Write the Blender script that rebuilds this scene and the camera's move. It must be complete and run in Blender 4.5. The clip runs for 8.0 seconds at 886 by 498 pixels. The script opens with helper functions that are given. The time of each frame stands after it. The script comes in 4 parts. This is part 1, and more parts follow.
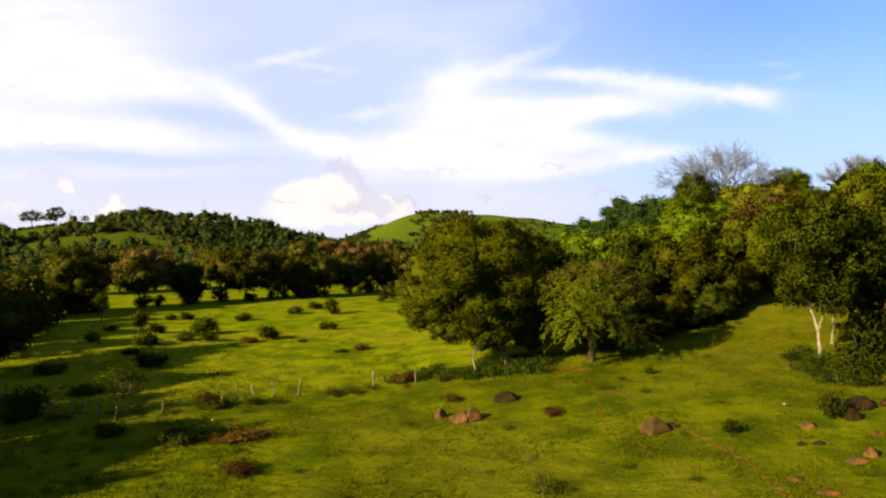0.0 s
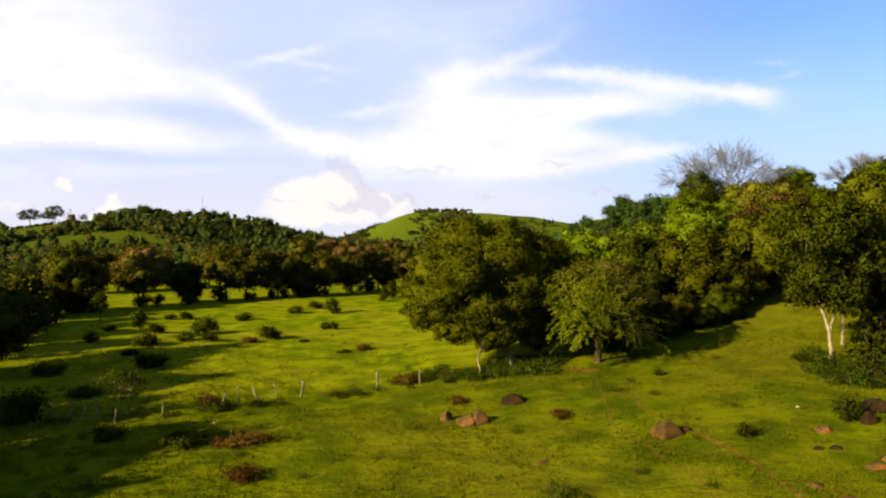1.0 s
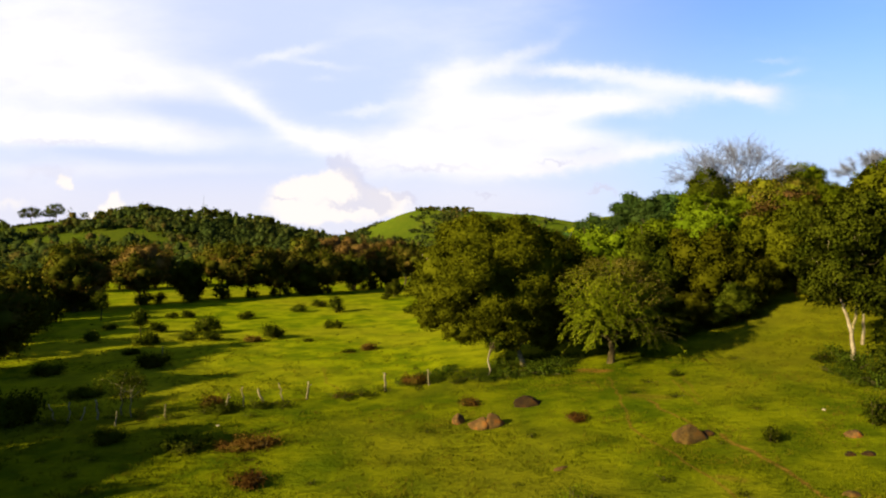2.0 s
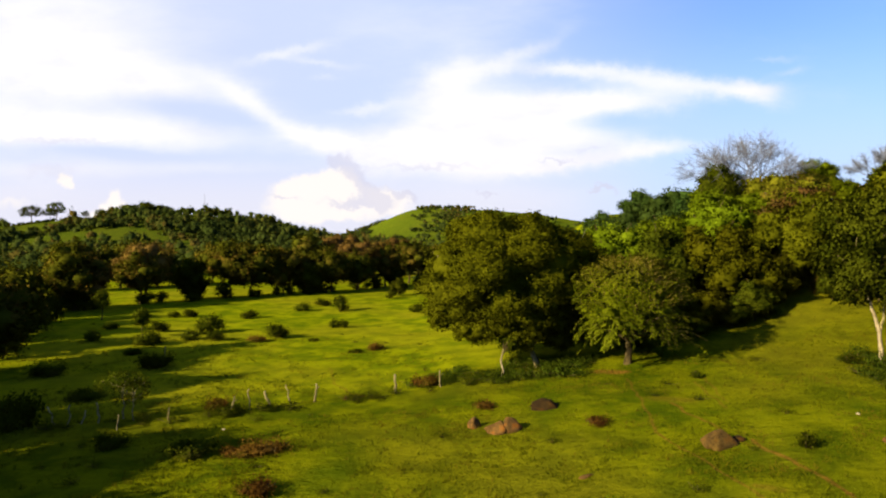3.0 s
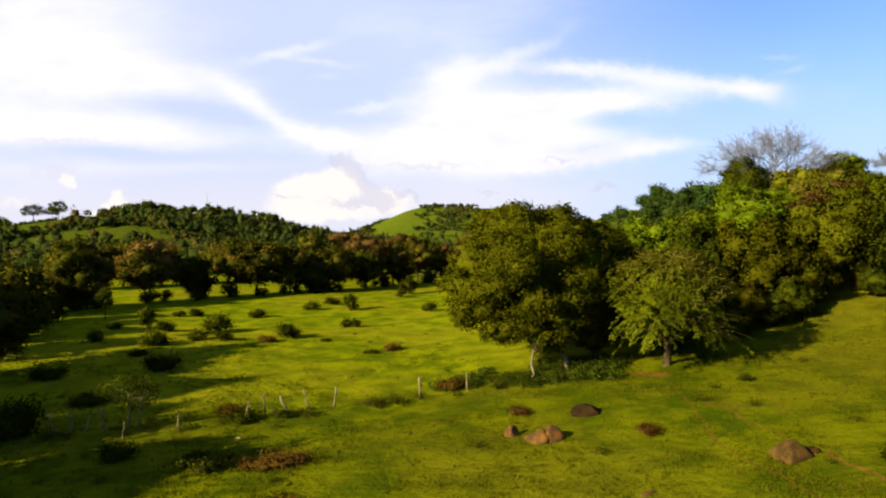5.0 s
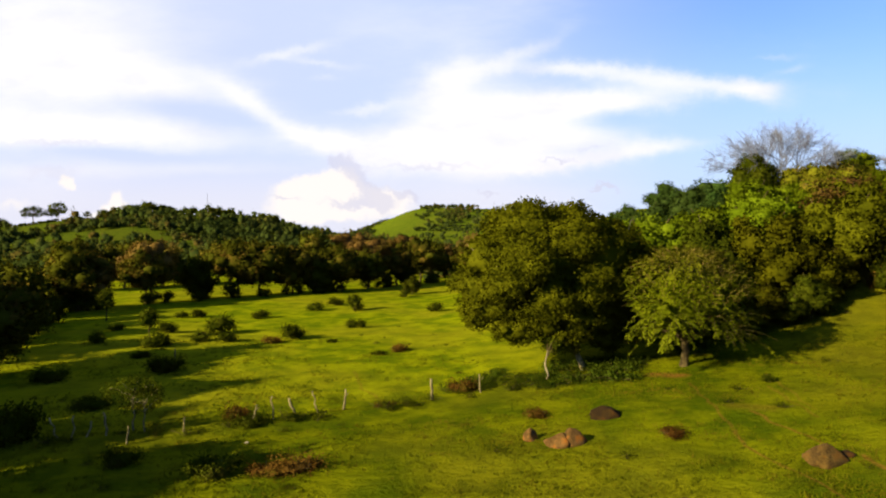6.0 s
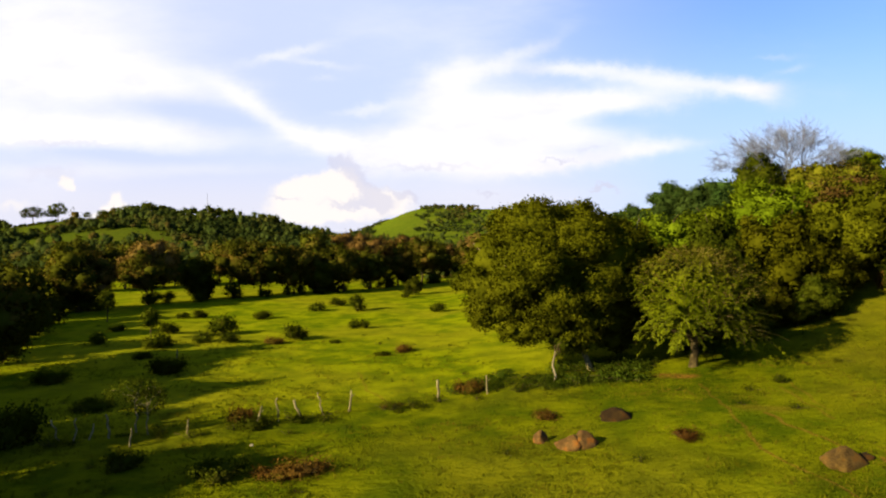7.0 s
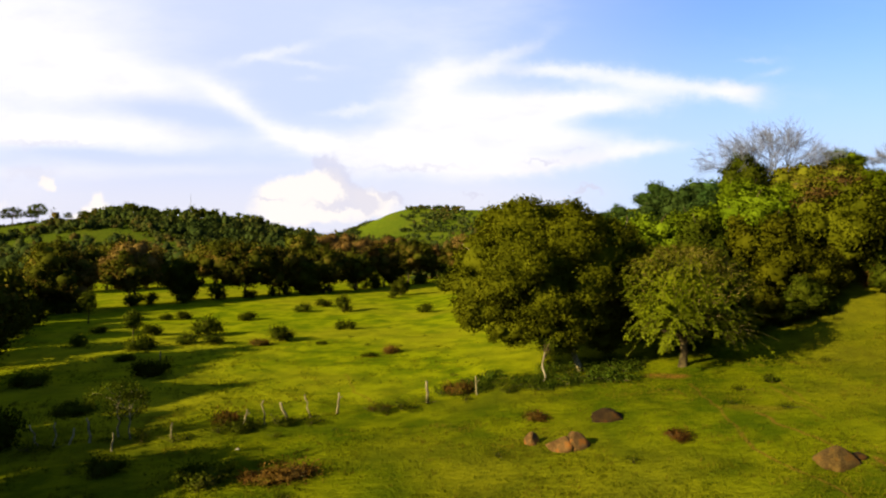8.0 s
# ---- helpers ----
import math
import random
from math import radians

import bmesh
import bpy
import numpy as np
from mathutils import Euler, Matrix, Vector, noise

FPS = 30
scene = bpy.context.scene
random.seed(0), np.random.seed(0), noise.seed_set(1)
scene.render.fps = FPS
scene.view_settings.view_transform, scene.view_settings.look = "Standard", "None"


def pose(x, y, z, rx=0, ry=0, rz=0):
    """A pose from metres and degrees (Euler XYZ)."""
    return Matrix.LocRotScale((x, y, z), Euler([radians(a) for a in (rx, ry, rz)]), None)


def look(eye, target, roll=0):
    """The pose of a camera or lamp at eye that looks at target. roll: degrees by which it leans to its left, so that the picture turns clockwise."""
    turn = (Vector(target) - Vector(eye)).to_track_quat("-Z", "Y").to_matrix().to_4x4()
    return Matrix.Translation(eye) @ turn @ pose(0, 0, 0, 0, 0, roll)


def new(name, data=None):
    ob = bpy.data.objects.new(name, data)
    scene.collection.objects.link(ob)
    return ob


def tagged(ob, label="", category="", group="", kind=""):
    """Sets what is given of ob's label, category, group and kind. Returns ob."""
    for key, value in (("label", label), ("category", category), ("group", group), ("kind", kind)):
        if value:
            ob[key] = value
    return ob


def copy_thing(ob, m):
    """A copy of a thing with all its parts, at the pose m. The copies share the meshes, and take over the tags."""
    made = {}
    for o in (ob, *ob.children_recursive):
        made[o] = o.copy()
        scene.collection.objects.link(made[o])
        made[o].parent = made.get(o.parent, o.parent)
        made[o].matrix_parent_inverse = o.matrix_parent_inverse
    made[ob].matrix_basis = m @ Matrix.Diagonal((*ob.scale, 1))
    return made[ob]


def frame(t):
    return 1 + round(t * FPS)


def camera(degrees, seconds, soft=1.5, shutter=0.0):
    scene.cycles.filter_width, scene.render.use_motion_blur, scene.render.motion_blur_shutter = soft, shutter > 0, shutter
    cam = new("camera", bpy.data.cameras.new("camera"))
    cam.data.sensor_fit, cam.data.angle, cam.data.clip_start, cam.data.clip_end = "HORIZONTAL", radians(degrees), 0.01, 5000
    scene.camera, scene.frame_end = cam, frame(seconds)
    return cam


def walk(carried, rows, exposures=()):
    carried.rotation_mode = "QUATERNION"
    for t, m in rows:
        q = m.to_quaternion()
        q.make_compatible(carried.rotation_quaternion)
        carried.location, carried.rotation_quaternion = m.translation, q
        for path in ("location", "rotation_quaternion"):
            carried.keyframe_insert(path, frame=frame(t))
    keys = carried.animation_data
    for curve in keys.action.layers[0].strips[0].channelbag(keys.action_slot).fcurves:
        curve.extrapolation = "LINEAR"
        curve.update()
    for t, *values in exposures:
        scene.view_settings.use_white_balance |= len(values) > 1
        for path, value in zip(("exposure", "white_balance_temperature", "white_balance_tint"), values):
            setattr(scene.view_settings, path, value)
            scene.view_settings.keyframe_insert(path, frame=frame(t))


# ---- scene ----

# ---------------------------------------------------------------- camera
cam = camera(68.0, 8.0, soft=2.1)
PATH = [
    (0, (0.0, 0.0, 10.0), (0.0, 49.996, 9.391), 0.01),
    (0.5, (-0.16, 0.304, 10.033), (-0.064, 50.299, 9.385), 0.02),
    (1, (-0.383, 0.68, 10.05), (-0.292, 50.675, 9.327), 0.0),
    (1.5, (-0.623, 1.23, 10.021), (-0.575, 51.224, 9.222), 0.0),
    (3, (-1.643, 3.207, 9.851), (-1.665, 53.198, 8.905), 0.0),
    (3.5, (-2.002, 3.882, 9.779), (-2.084, 53.872, 8.791), -0.02),
    (4, (-2.41, 4.564, 9.689), (-2.524, 54.553, 8.693), -0.05),
    (4.5, (-2.754, 5.227, 9.606), (-2.894, 55.217, 8.574), -0.05),
    (6, (-3.806, 6.894, 9.337), (-3.94, 56.885, 8.374), -0.26),
    (6.5, (-4.009, 7.175, 9.29), (-4.133, 57.166, 8.355), -0.31),
    (7, (-4.177, 7.377, 9.278), (-4.295, 57.368, 8.341), -0.33),
    (7.5, (-4.327, 7.534, 9.267), (-4.473, 57.525, 8.337), -0.37),
    (7.8, (-4.38, 7.64, 9.255), (-4.53, 57.63, 8.335), -0.37),
    (7.9, (-4.39, 7.69, 9.24), (-4.27, 57.68, 8.33), -0.36),
    (8, (-4.372, 7.787, 9.204), (-3.377, 57.769, 8.331), -0.34),
]
walk(cam, [(t, look(eye, target, roll)) for t, eye, target, roll in PATH], exposures=[(0, 2.07), (8, 2.07)])

# ---------------------------------------------------------------- light
SUN_ELEVATION = 22.0
SUN_FROM = Vector((-0.85, -0.53, 0)).normalized()
sun_data = bpy.data.lights.new("sun", "SUN")
sun_data.energy, sun_data.angle, sun_data.color = 4.4, radians(0.6), (1.0, 0.84, 0.50)
sun = new("sun", sun_data)
sun.matrix_world = look((0, 0, 60), Vector((0, 0, 60)) - SUN_FROM * math.cos(radians(SUN_ELEVATION)) - Vector((0, 0, math.sin(radians(SUN_ELEVATION)))))


class Nodes:
    """A small helper to write node trees."""

    def __init__(self, tree):
        self.tree = tree
        tree.nodes.clear()

    def add(self, kind, settings=None, **inputs):
        node = self.tree.nodes.new(kind)
        settings = settings or {}
        if "operation" in settings:
            node.operation = settings["operation"]
        if "use_clamp" in settings:
            node.use_clamp = settings["use_clamp"]
        if "data_type" in settings:
            node.data_type = settings["data_type"]
        if "blend_type" in settings:
            node.blend_type = settings["blend_type"]
        if "interpolation_type" in settings:
            node.interpolation_type = settings["interpolation_type"]
        for key, value in inputs.items():
            self.set(node, key, value)
        return node

    def set(self, node, key, value):
        slot = node.inputs[int(key[1:])] if key[0] == "i" and key[1:].isdigit() else node.inputs[key.replace("_", " ")]
        if isinstance(value, bpy.types.NodeSocket):
            self.tree.links.new(value, slot)
        else:
            slot.default_value = value

    def math(self, op, a, b=0.0, c=0.0, clamp=False):
        return self.add("ShaderNodeMath", {"operation": op, "use_clamp": clamp}, i0=a, i1=b, i2=c).outputs[0]

    def smooth(self, x, lo, hi, a=0.0, b=1.0):
        return self.add("ShaderNodeMapRange", {"interpolation_type": "SMOOTHSTEP"}, i0=x, i1=lo, i2=hi, i3=a, i4=b).outputs[0]

    def mix(self, f, a, b, kind="MIX"):
        node = self.add("ShaderNodeMix", {"data_type": "RGBA", "blend_type": kind})
        for slot, value in ((0, f), (6, a), (7, b)):
            if isinstance(value, bpy.types.NodeSocket):
                self.tree.links.new(value, node.inputs[slot])
            else:
                node.inputs[slot].default_value = value if slot == 0 else (*value[:3], 1)
        return node.outputs[2]

    def noise(self, vector, scale, detail=3.0, rough=0.55):
        node = self.add("ShaderNodeTexNoise", None, Scale=scale, Detail=detail, Roughness=rough)
        if vector is not None:
            self.tree.links.new(vector, node.inputs["Vector"])
        return node.outputs[0]


# ---------------------------------------------------------------- sky
# cloud masses: direction right, up; half sizes; slope in degrees; weight
VEILS = [
    (-0.642, 0.299, 0.224, 0.129, 0, 1.7), (-0.461, 0.239, 0.181, 0.034, -10, 1), (-0.599, 0.165, 0.284, 0.022, -3, 1.75), (-0.302, 0.212, 0.060, 0.015, -32, 0.65),
    (-0.233, 0.169, 0.060, 0.015, -32, 0.65), (-0.160, 0.138, 0.069, 0.019, -22, 0.85), (0.047, 0.175, 0.129, 0.059, 6, 1.5), (-0.014, 0.134, 0.163, 0.028, 0, 1.3),
    (0.193, 0.157, 0.095, 0.039, 4, 1), (0.038, 0.325, 0.163, 0.052, 12, 0.55), (-0.125, 0.334, 0.103, 0.034, 0, 0.25), (-0.418, 0.102, 0.361, 0.013, 0, 0.5),
    (0.055, 0.063, 0.275, 0.024, 0, 0.4), (-0.625, 0.076, 0.103, 0.043, 0, 0.45),
]
STREAKS = [
    (0.339, 0.237, 0.146, 0.015, -6, 1.15), (0.262, 0.206, 0.163, 0.019, 3, 1.2), (0.472, 0.215, 0.043, 0.017, -20, 0.75), (0.012, 0.239, 0.065, 0.029, 25, 0.9),
    (0.124, 0.280, 0.069, 0.011, 25, 0.6), (0.184, 0.255, 0.112, 0.010, 0, 0.6), (-0.121, 0.194, 0.043, 0.009, 8, 0.8), (0.210, 0.115, 0.129, 0.011, 8, 1),
    (0.322, 0.139, 0.073, 0.015, 2, 0.85), (0.081, 0.112, 0.103, 0.012, -4, 0.8), (-0.229, 0.280, 0.065, 0.008, 14, 0.75), (-0.190, 0.263, 0.047, 0.006, -8, 0.6),
    (-0.184, 0.239, 0.021, 0.005, 0, 0.45), (0.518, 0.249, 0.029, 0.006, 8, 0.5), (0.485, 0.268, 0.036, 0.005, 0, 0.45),
]
PUFFS = [
    (-0.216, 0.063, 0.050, 0.026, 0, 1.3), (-0.160, 0.080, 0.039, 0.028, 0, 1), (-0.082, 0.057, 0.039, 0.019, -10, 0.9), (-0.169, 0.034, 0.103, 0.015, 0, 0.8),
    (-0.501, 0.050, 0.015, 0.024, 0, 1.2), (-0.521, 0.031, 0.026, 0.014, 0, 1), (-0.575, 0.083, 0.011, 0.014, 0, 1.1), (-0.655, 0.052, 0.039, 0.012, 0, 0.6),
]
GAPS = [
    (-0.384, 0.194, 0.103, 0.015, -8, 0.7), (-0.478, 0.127, 0.112, 0.008, -3, 0.55), (-0.186, 0.213, 0.086, 0.024, -15, 0.35), (0.257, 0.176, 0.060, 0.011, 5, 0.55),
    (-0.315, 0.084, 0.095, 0.014, 0, 0.35), (0.468, 0.110, 0.138, 0.034, 0, 0.3),
]
SHADED = [
    (-0.121, 0.079, 0.053, 0.013, -48, 1.1), (-0.125, 0.053, 0.053, 0.008, 0, 0.9), (-0.162, 0.113, 0.017, 0.008, 0, 0.7), (-0.064, 0.063, 0.026, 0.005, -25, 0.8),
    (-0.242, 0.060, 0.029, 0.003, 0, 0.7), (0.171, 0.114, 0.029, 0.004, 0, 0.6), (0.219, 0.134, 0.047, 0.004, 12, 0.4), (0.238, 0.073, 0.022, 0.004, 0, 0.8),
    (0.066, 0.063, 0.019, 0.004, 0, 0.7), (-0.022, 0.107, 0.112, 0.007, 2, 0.5), (-0.594, 0.100, 0.069, 0.017, 0, 0.45), (-0.581, 0.145, 0.112, 0.008, 0, 0.5),
]
world = bpy.data.worlds.new("sky")
scene.world = world
world.use_nodes = True
w = Nodes(world.node_tree)
way = w.add("ShaderNodeTexCoord").outputs["Generated"]
xyz = w.add("ShaderNodeSeparateXYZ", None, i0=way)
ahead = w.math("MAXIMUM", xyz.outputs[1], 0.12)
right, up = w.math("DIVIDE", xyz.outputs[0], ahead), w.math("DIVIDE", xyz.outputs[2], ahead)
flat = w.add("ShaderNodeCombineXYZ", None, i0=right, i1=up, i2=0.0).outputs[0]
stretched = w.add("ShaderNodeVectorMath", {"operation": "MULTIPLY"}, i0=flat, i1=(1.0, 2.6, 1.0)).outputs[0]
bend_a, bend_b = w.noise(stretched, 5.0, 4.0), w.noise(w.add("ShaderNodeVectorMath", {"operation": "ADD"}, i0=stretched, i1=(7.3, 3.1, 0)).outputs[0], 5.0, 4.0)
fine_a, fine_b = w.noise(flat, 38.0, 4.0, 0.6), w.noise(w.add("ShaderNodeVectorMath", {"operation": "ADD"}, i0=flat, i1=(3.3, 8.1, 0)).outputs[0], 38.0, 4.0, 0.6)


def bent_way(coarse, fine, base, wide, small):
    moved = w.math("ADD", base, w.math("MULTIPLY", w.math("SUBTRACT", coarse, 0.5), wide))
    return w.math("ADD", moved, w.math("MULTIPLY", w.math("SUBTRACT", fine, 0.5), small))


def cloud_sum(rows, wide, tall, small, sharp=0.9):
    """The summed density of soft ellipses, their outlines bent by noise."""
    across_w, up_w = bent_way(bend_a, fine_a, right, wide, small), bent_way(bend_b, fine_b, up, tall, small)
    total = None
    for cx, cy, rx, ry, slope, weight in rows:
        c, s = math.cos(radians(slope)), math.sin(radians(slope))
        dx, dy = w.math("SUBTRACT", across_w, cx), w.math("SUBTRACT", up_w, cy)
        along = w.math("ADD", w.math("MULTIPLY", dx, c / rx), w.math("MULTIPLY", dy, s / rx))
        across = w.math("ADD", w.math("MULTIPLY", dx, -s / ry), w.math("MULTIPLY", dy, c / ry))
        r2 = w.math("ADD", w.math("MULTIPLY", along, along), w.math("MULTIPLY", across, across))
        soft = w.math("MULTIPLY", w.math("EXPONENT", w.math("MULTIPLY", r2, -sharp)), weight)
        total = soft if total is None else w.math("ADD", total, soft)
    return total


drawn = w.add("ShaderNodeMapping", None, Vector=flat, Rotation=(0, 0, radians(12)), Scale=(2.2, 9.0, 1.0)).outputs[0]
wisps = w.math("ADD", w.math("MULTIPLY", w.noise(stretched, 6.0, 9.0, 0.60), 0.6), w.math("MULTIPLY", w.noise(drawn, 3.2, 9.0, 0.66), 0.4))
high = w.math("ADD", cloud_sum(VEILS, 0.10, 0.030, 0.012), cloud_sum(STREAKS, 0.08, 0.022, 0.020))
high = w.math("SUBTRACT", high, cloud_sum(GAPS, 0.08, 0.020, 0.0))
thick = w.smooth(w.math("ADD", high, w.math("MULTIPLY", w.math("SUBTRACT", wisps, 0.5), 1.15)), 0.0, 1.75)
heaped = w.smooth(cloud_sum(PUFFS, 0.02, 0.010, 0.034), 0.32, 0.85)
dimmed = w.smooth(cloud_sum(SHADED, 0.03, 0.012, 0.050), 0.12, 0.75)
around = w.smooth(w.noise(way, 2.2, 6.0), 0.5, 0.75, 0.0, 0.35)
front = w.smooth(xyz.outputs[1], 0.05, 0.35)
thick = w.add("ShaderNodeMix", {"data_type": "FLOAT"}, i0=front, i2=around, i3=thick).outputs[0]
air = w.add("ShaderNodeTexSky")
air.sky_type, air.sun_disc, air.sun_elevation = "NISHITA", False, radians(SUN_ELEVATION)
air.sun_rotation = math.atan2(SUN_FROM.x, SUN_FROM.y) % (2 * math.pi)
air.air_density, air.dust_density, air.ozone_density = 1.0, 0.6, 2.0
sky = air.outputs[0]
clear = w.add("ShaderNodeVectorMath", {"operation": "SCALE"}, i0=sky, Scale=0.042).outputs[0]
clear = w.mix(1.0, clear, (0.55, 0.80, 1.32), "MULTIPLY")
open_blue = w.math("MULTIPLY", w.smooth(right, -0.15, 0.5), w.smooth(up, 0.05, 0.36))
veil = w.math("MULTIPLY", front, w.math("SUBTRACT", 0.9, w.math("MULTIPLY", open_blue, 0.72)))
clear = w.mix(veil, clear, w.mix(w.smooth(right, -0.6, 0.6), (0.174, 0.190, 0.250), (0.150, 0.185, 0.250)))
haze = w.math("MULTIPLY", w.smooth(up, 0.15, 0.04), w.smooth(right, 0.42, 0.08))
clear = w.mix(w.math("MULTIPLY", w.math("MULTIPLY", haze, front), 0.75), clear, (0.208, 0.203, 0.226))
shade = w.smooth(w.noise(stretched, 5.0, 5.0), 0.30, 0.55)
cloud = w.mix(shade, (0.222, 0.222, 0.250), (0.252, 0.248, 0.253))
low_sky = w.smooth(up, 0.14, 0.02)
cloud = w.mix(w.math("MULTIPLY", low_sky, 0.5), cloud, (0.230, 0.205, 0.214))
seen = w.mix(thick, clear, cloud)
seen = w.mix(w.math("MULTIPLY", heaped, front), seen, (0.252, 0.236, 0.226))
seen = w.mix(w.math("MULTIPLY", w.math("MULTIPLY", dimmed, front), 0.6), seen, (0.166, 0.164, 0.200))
back = w.add("ShaderNodeBackground", None, Color=seen, Strength=1.0)
w.tree.links.new(back.outputs[0], w.add("ShaderNodeOutputWorld").inputs[0])


# ---------------------------------------------------------------- the lie of the land
def vnoise(x, y, seed=0):
    """Smooth value noise, -1 to 1, on arrays."""
    x, y = np.asarray(x, float), np.asarray(y, float)
    xi, yi = np.floor(x), np.floor(y)
    fx, fy = x - xi, y - yi
    fx, fy = fx * fx * (3 - 2 * fx), fy * fy * (3 - 2 * fy)

    def h(a, b):
        v = np.sin(a * 127.1 + b * 311.7 + seed * 74.7) * 43758.5453
        return (v - np.floor(v)) * 2 - 1

    low = h(xi, yi) * (1 - fx) + h(xi + 1, yi) * fx
    high = h(xi, yi + 1) * (1 - fx) + h(xi + 1, yi + 1) * fx
    return low * (1 - fy) + high * fy


def step(a, b, x):
    t = np.clip((x - a) / (b - a), 0, 1)
    return t * t * (3 - 2 * t)


def land(x, y):
    """The height of the ground: a flat field, a slope that rises to a wooded knoll, and hills far off."""
    x, y = np.asarray(x, float), np.asarray(y, float)
    ramp = 0.15 * np.logaddexp(0, (x + 6) / 1.5) * np.clip(0.4 + 0.013 * y, 0.6, 1.0)
    ramp = np.minimum(ramp, 3.2 + 0.25 * np.maximum(0, ramp - 3.2)) * step(170, 90, y)
    s = (x - 14) * 0.55 + (y - 50) * 0.83
    knoll = 11 * step(0, 62, s) * step(4, 26, x) * step(190, 110, y) * step(260, 120, x)
    left = 24 * np.exp(-((x + 172) / 88) ** 2 - ((y - 430) / 95) ** 2) + 5.2 * np.exp(-((x + 248) / 60) ** 2 - ((y - 420) / 60) ** 2)
    left = left + 7 * np.exp(-((x + 290) / 38) ** 2 - ((y - 410) / 60) ** 2)
    mid = 40 * np.exp(-((x + 12) / np.where(x < -12, 76, 230)) ** 2 - ((y - 700) / 120) ** 2)
    far = 14 * np.exp(-((x + 60) / 900) ** 2 - ((y - 1500) / 300) ** 2)
    near = step(160, 60, y)
    bumps = 0.10 * vnoise(x / 2.6, y / 2.6) + 0.06 * vnoise(x / 1.2, y / 1.2, 3) + 0.14 * vnoise(x / 9, y / 9, 5)
    bank = 0.16 * np.exp(-((y - 43.9 - 0.36 * (x + 1.8)) / 0.55) ** 2) * step(-26, -20, x) * step(4, -1, x)
    wide = (1.2 * vnoise(x / 60, y / 60, 8) + 1.6 * vnoise(x / 24, y / 24, 9) * step(330, 420, y)) * step(150, 320, y)
    return ramp + knoll + left + mid + far + bumps * near + bank + wide


def at(x, y, sink=0.0):
    return Vector((x, y, float(land(x, y)) - sink))


# ---------------------------------------------------------------- materials
def material(name):
    m = bpy.data.materials.new(name)
    m.use_nodes = True
    return m, Nodes(m.node_tree)


def finish(n, shader):
    n.tree.links.new(shader, n.add("ShaderNodeOutputMaterial").inputs[0])


def leaf_material(name, dark, light, dry=None, glow=0.22, dry_share=0.1, patch=0.7, tips=None):
    """Leaves that vary leaf by leaf, clump by clump and tree by tree, and let some sun through."""
    m, n = material(name)
    each, ob = n.add("ShaderNodeNewGeometry").outputs["Random Per Island"], n.add("ShaderNodeObjectInfo").outputs["Random"]
    place = n.add("ShaderNodeTexCoord").outputs["Object"]
    clump = n.noise(place, patch, 3.0)
    f = n.math("ADD", n.math("MULTIPLY", each, 0.22), n.math("MULTIPLY", n.smooth(clump, 0.3, 0.7), 0.78))
    colour = n.mix(f, dark, light)
    if dry:
        amount = n.math("MULTIPLY", n.smooth(n.math("ADD", n.noise(place, patch * 0.5, 2.0), n.math("MULTIPLY", each, 0.25)), 0.72 - dry_share, 0.9 - dry_share), 0.8)
        colour = n.mix(amount, colour, dry)
    if tips:
        tall_part = n.add("ShaderNodeSeparateXYZ", None, i0=place).outputs[2]
        colour = n.mix(n.math("MULTIPLY", n.smooth(n.math("ADD", tall_part, clump), tips[0], tips[1]), 0.75), colour, tips[2])
    hsv = n.add("ShaderNodeHueSaturation", None, Color=colour, Hue=n.math("ADD", 0.490, n.math("MULTIPLY", ob, 0.018)), Value=n.math("ADD", 0.75, n.math("MULTIPLY", ob, 0.5))).outputs[0]
    face = n.add("ShaderNodeBsdfPrincipled", None, Base_Color=hsv, Roughness=0.6, Specular_IOR_Level=0.0)
    through_leaf = n.add("ShaderNodeBsdfTranslucent", None, Color=n.mix(1.0, hsv, (1.0, 0.95, 0.35), "MULTIPLY"))
    finish(n, n.add("ShaderNodeMixShader", None, i0=glow, i1=face.outputs[0], i2=through_leaf.outputs[0]).outputs[0])
    return m


def bark_material(name, dark, light, scale=6.0):
    m, n = material(name)
    place = n.add("ShaderNodeTexCoord").outputs["Object"]
    long = n.add("ShaderNodeVectorMath", {"operation": "MULTIPLY"}, i0=place, i1=(1, 1, 0.3)).outputs[0]
    grain, spots = n.noise(long, scale * 2.0, 5.0), n.noise(place, scale * 0.25, 3.0)
    colour = n.mix(n.smooth(n.math("ADD", n.math("MULTIPLY", grain, 0.5), n.math("MULTIPLY", spots, 0.5)), 0.36, 0.64), dark, light)
    bump = n.add("ShaderNodeBump", None, Strength=0.6, Distance=0.03, Height=grain)
    finish(n, n.add("ShaderNodeBsdfPrincipled", None, Base_Color=colour, Roughness=0.9, Specular_IOR_Level=0.1, Normal=bump.outputs[0]).outputs[0])
    return m


def rock_material(name, dark, light, rust):
    m, n = material(name)
    place = n.add("ShaderNodeTexCoord").outputs["Object"]
    coarse, fine = n.noise(place, 1.6, 4.0), n.noise(place, 14.0, 6.0)
    colour = n.mix(n.smooth(n.math("ADD", n.math("MULTIPLY", coarse, 0.6), n.math("MULTIPLY", fine, 0.4)), 0.38, 0.62), dark, light)
    colour = n.mix(n.smooth(n.noise(place, 2.3, 3.0), 0.5, 0.66), colour, rust)
    bump = n.add("ShaderNodeBump", None, Strength=0.7, Distance=0.05, Height=fine)
    finish(n, n.add("ShaderNodeBsdfPrincipled", None, Base_Color=colour, Roughness=0.95, Specular_IOR_Level=0.1, Normal=bump.outputs[0]).outputs[0])
    return m


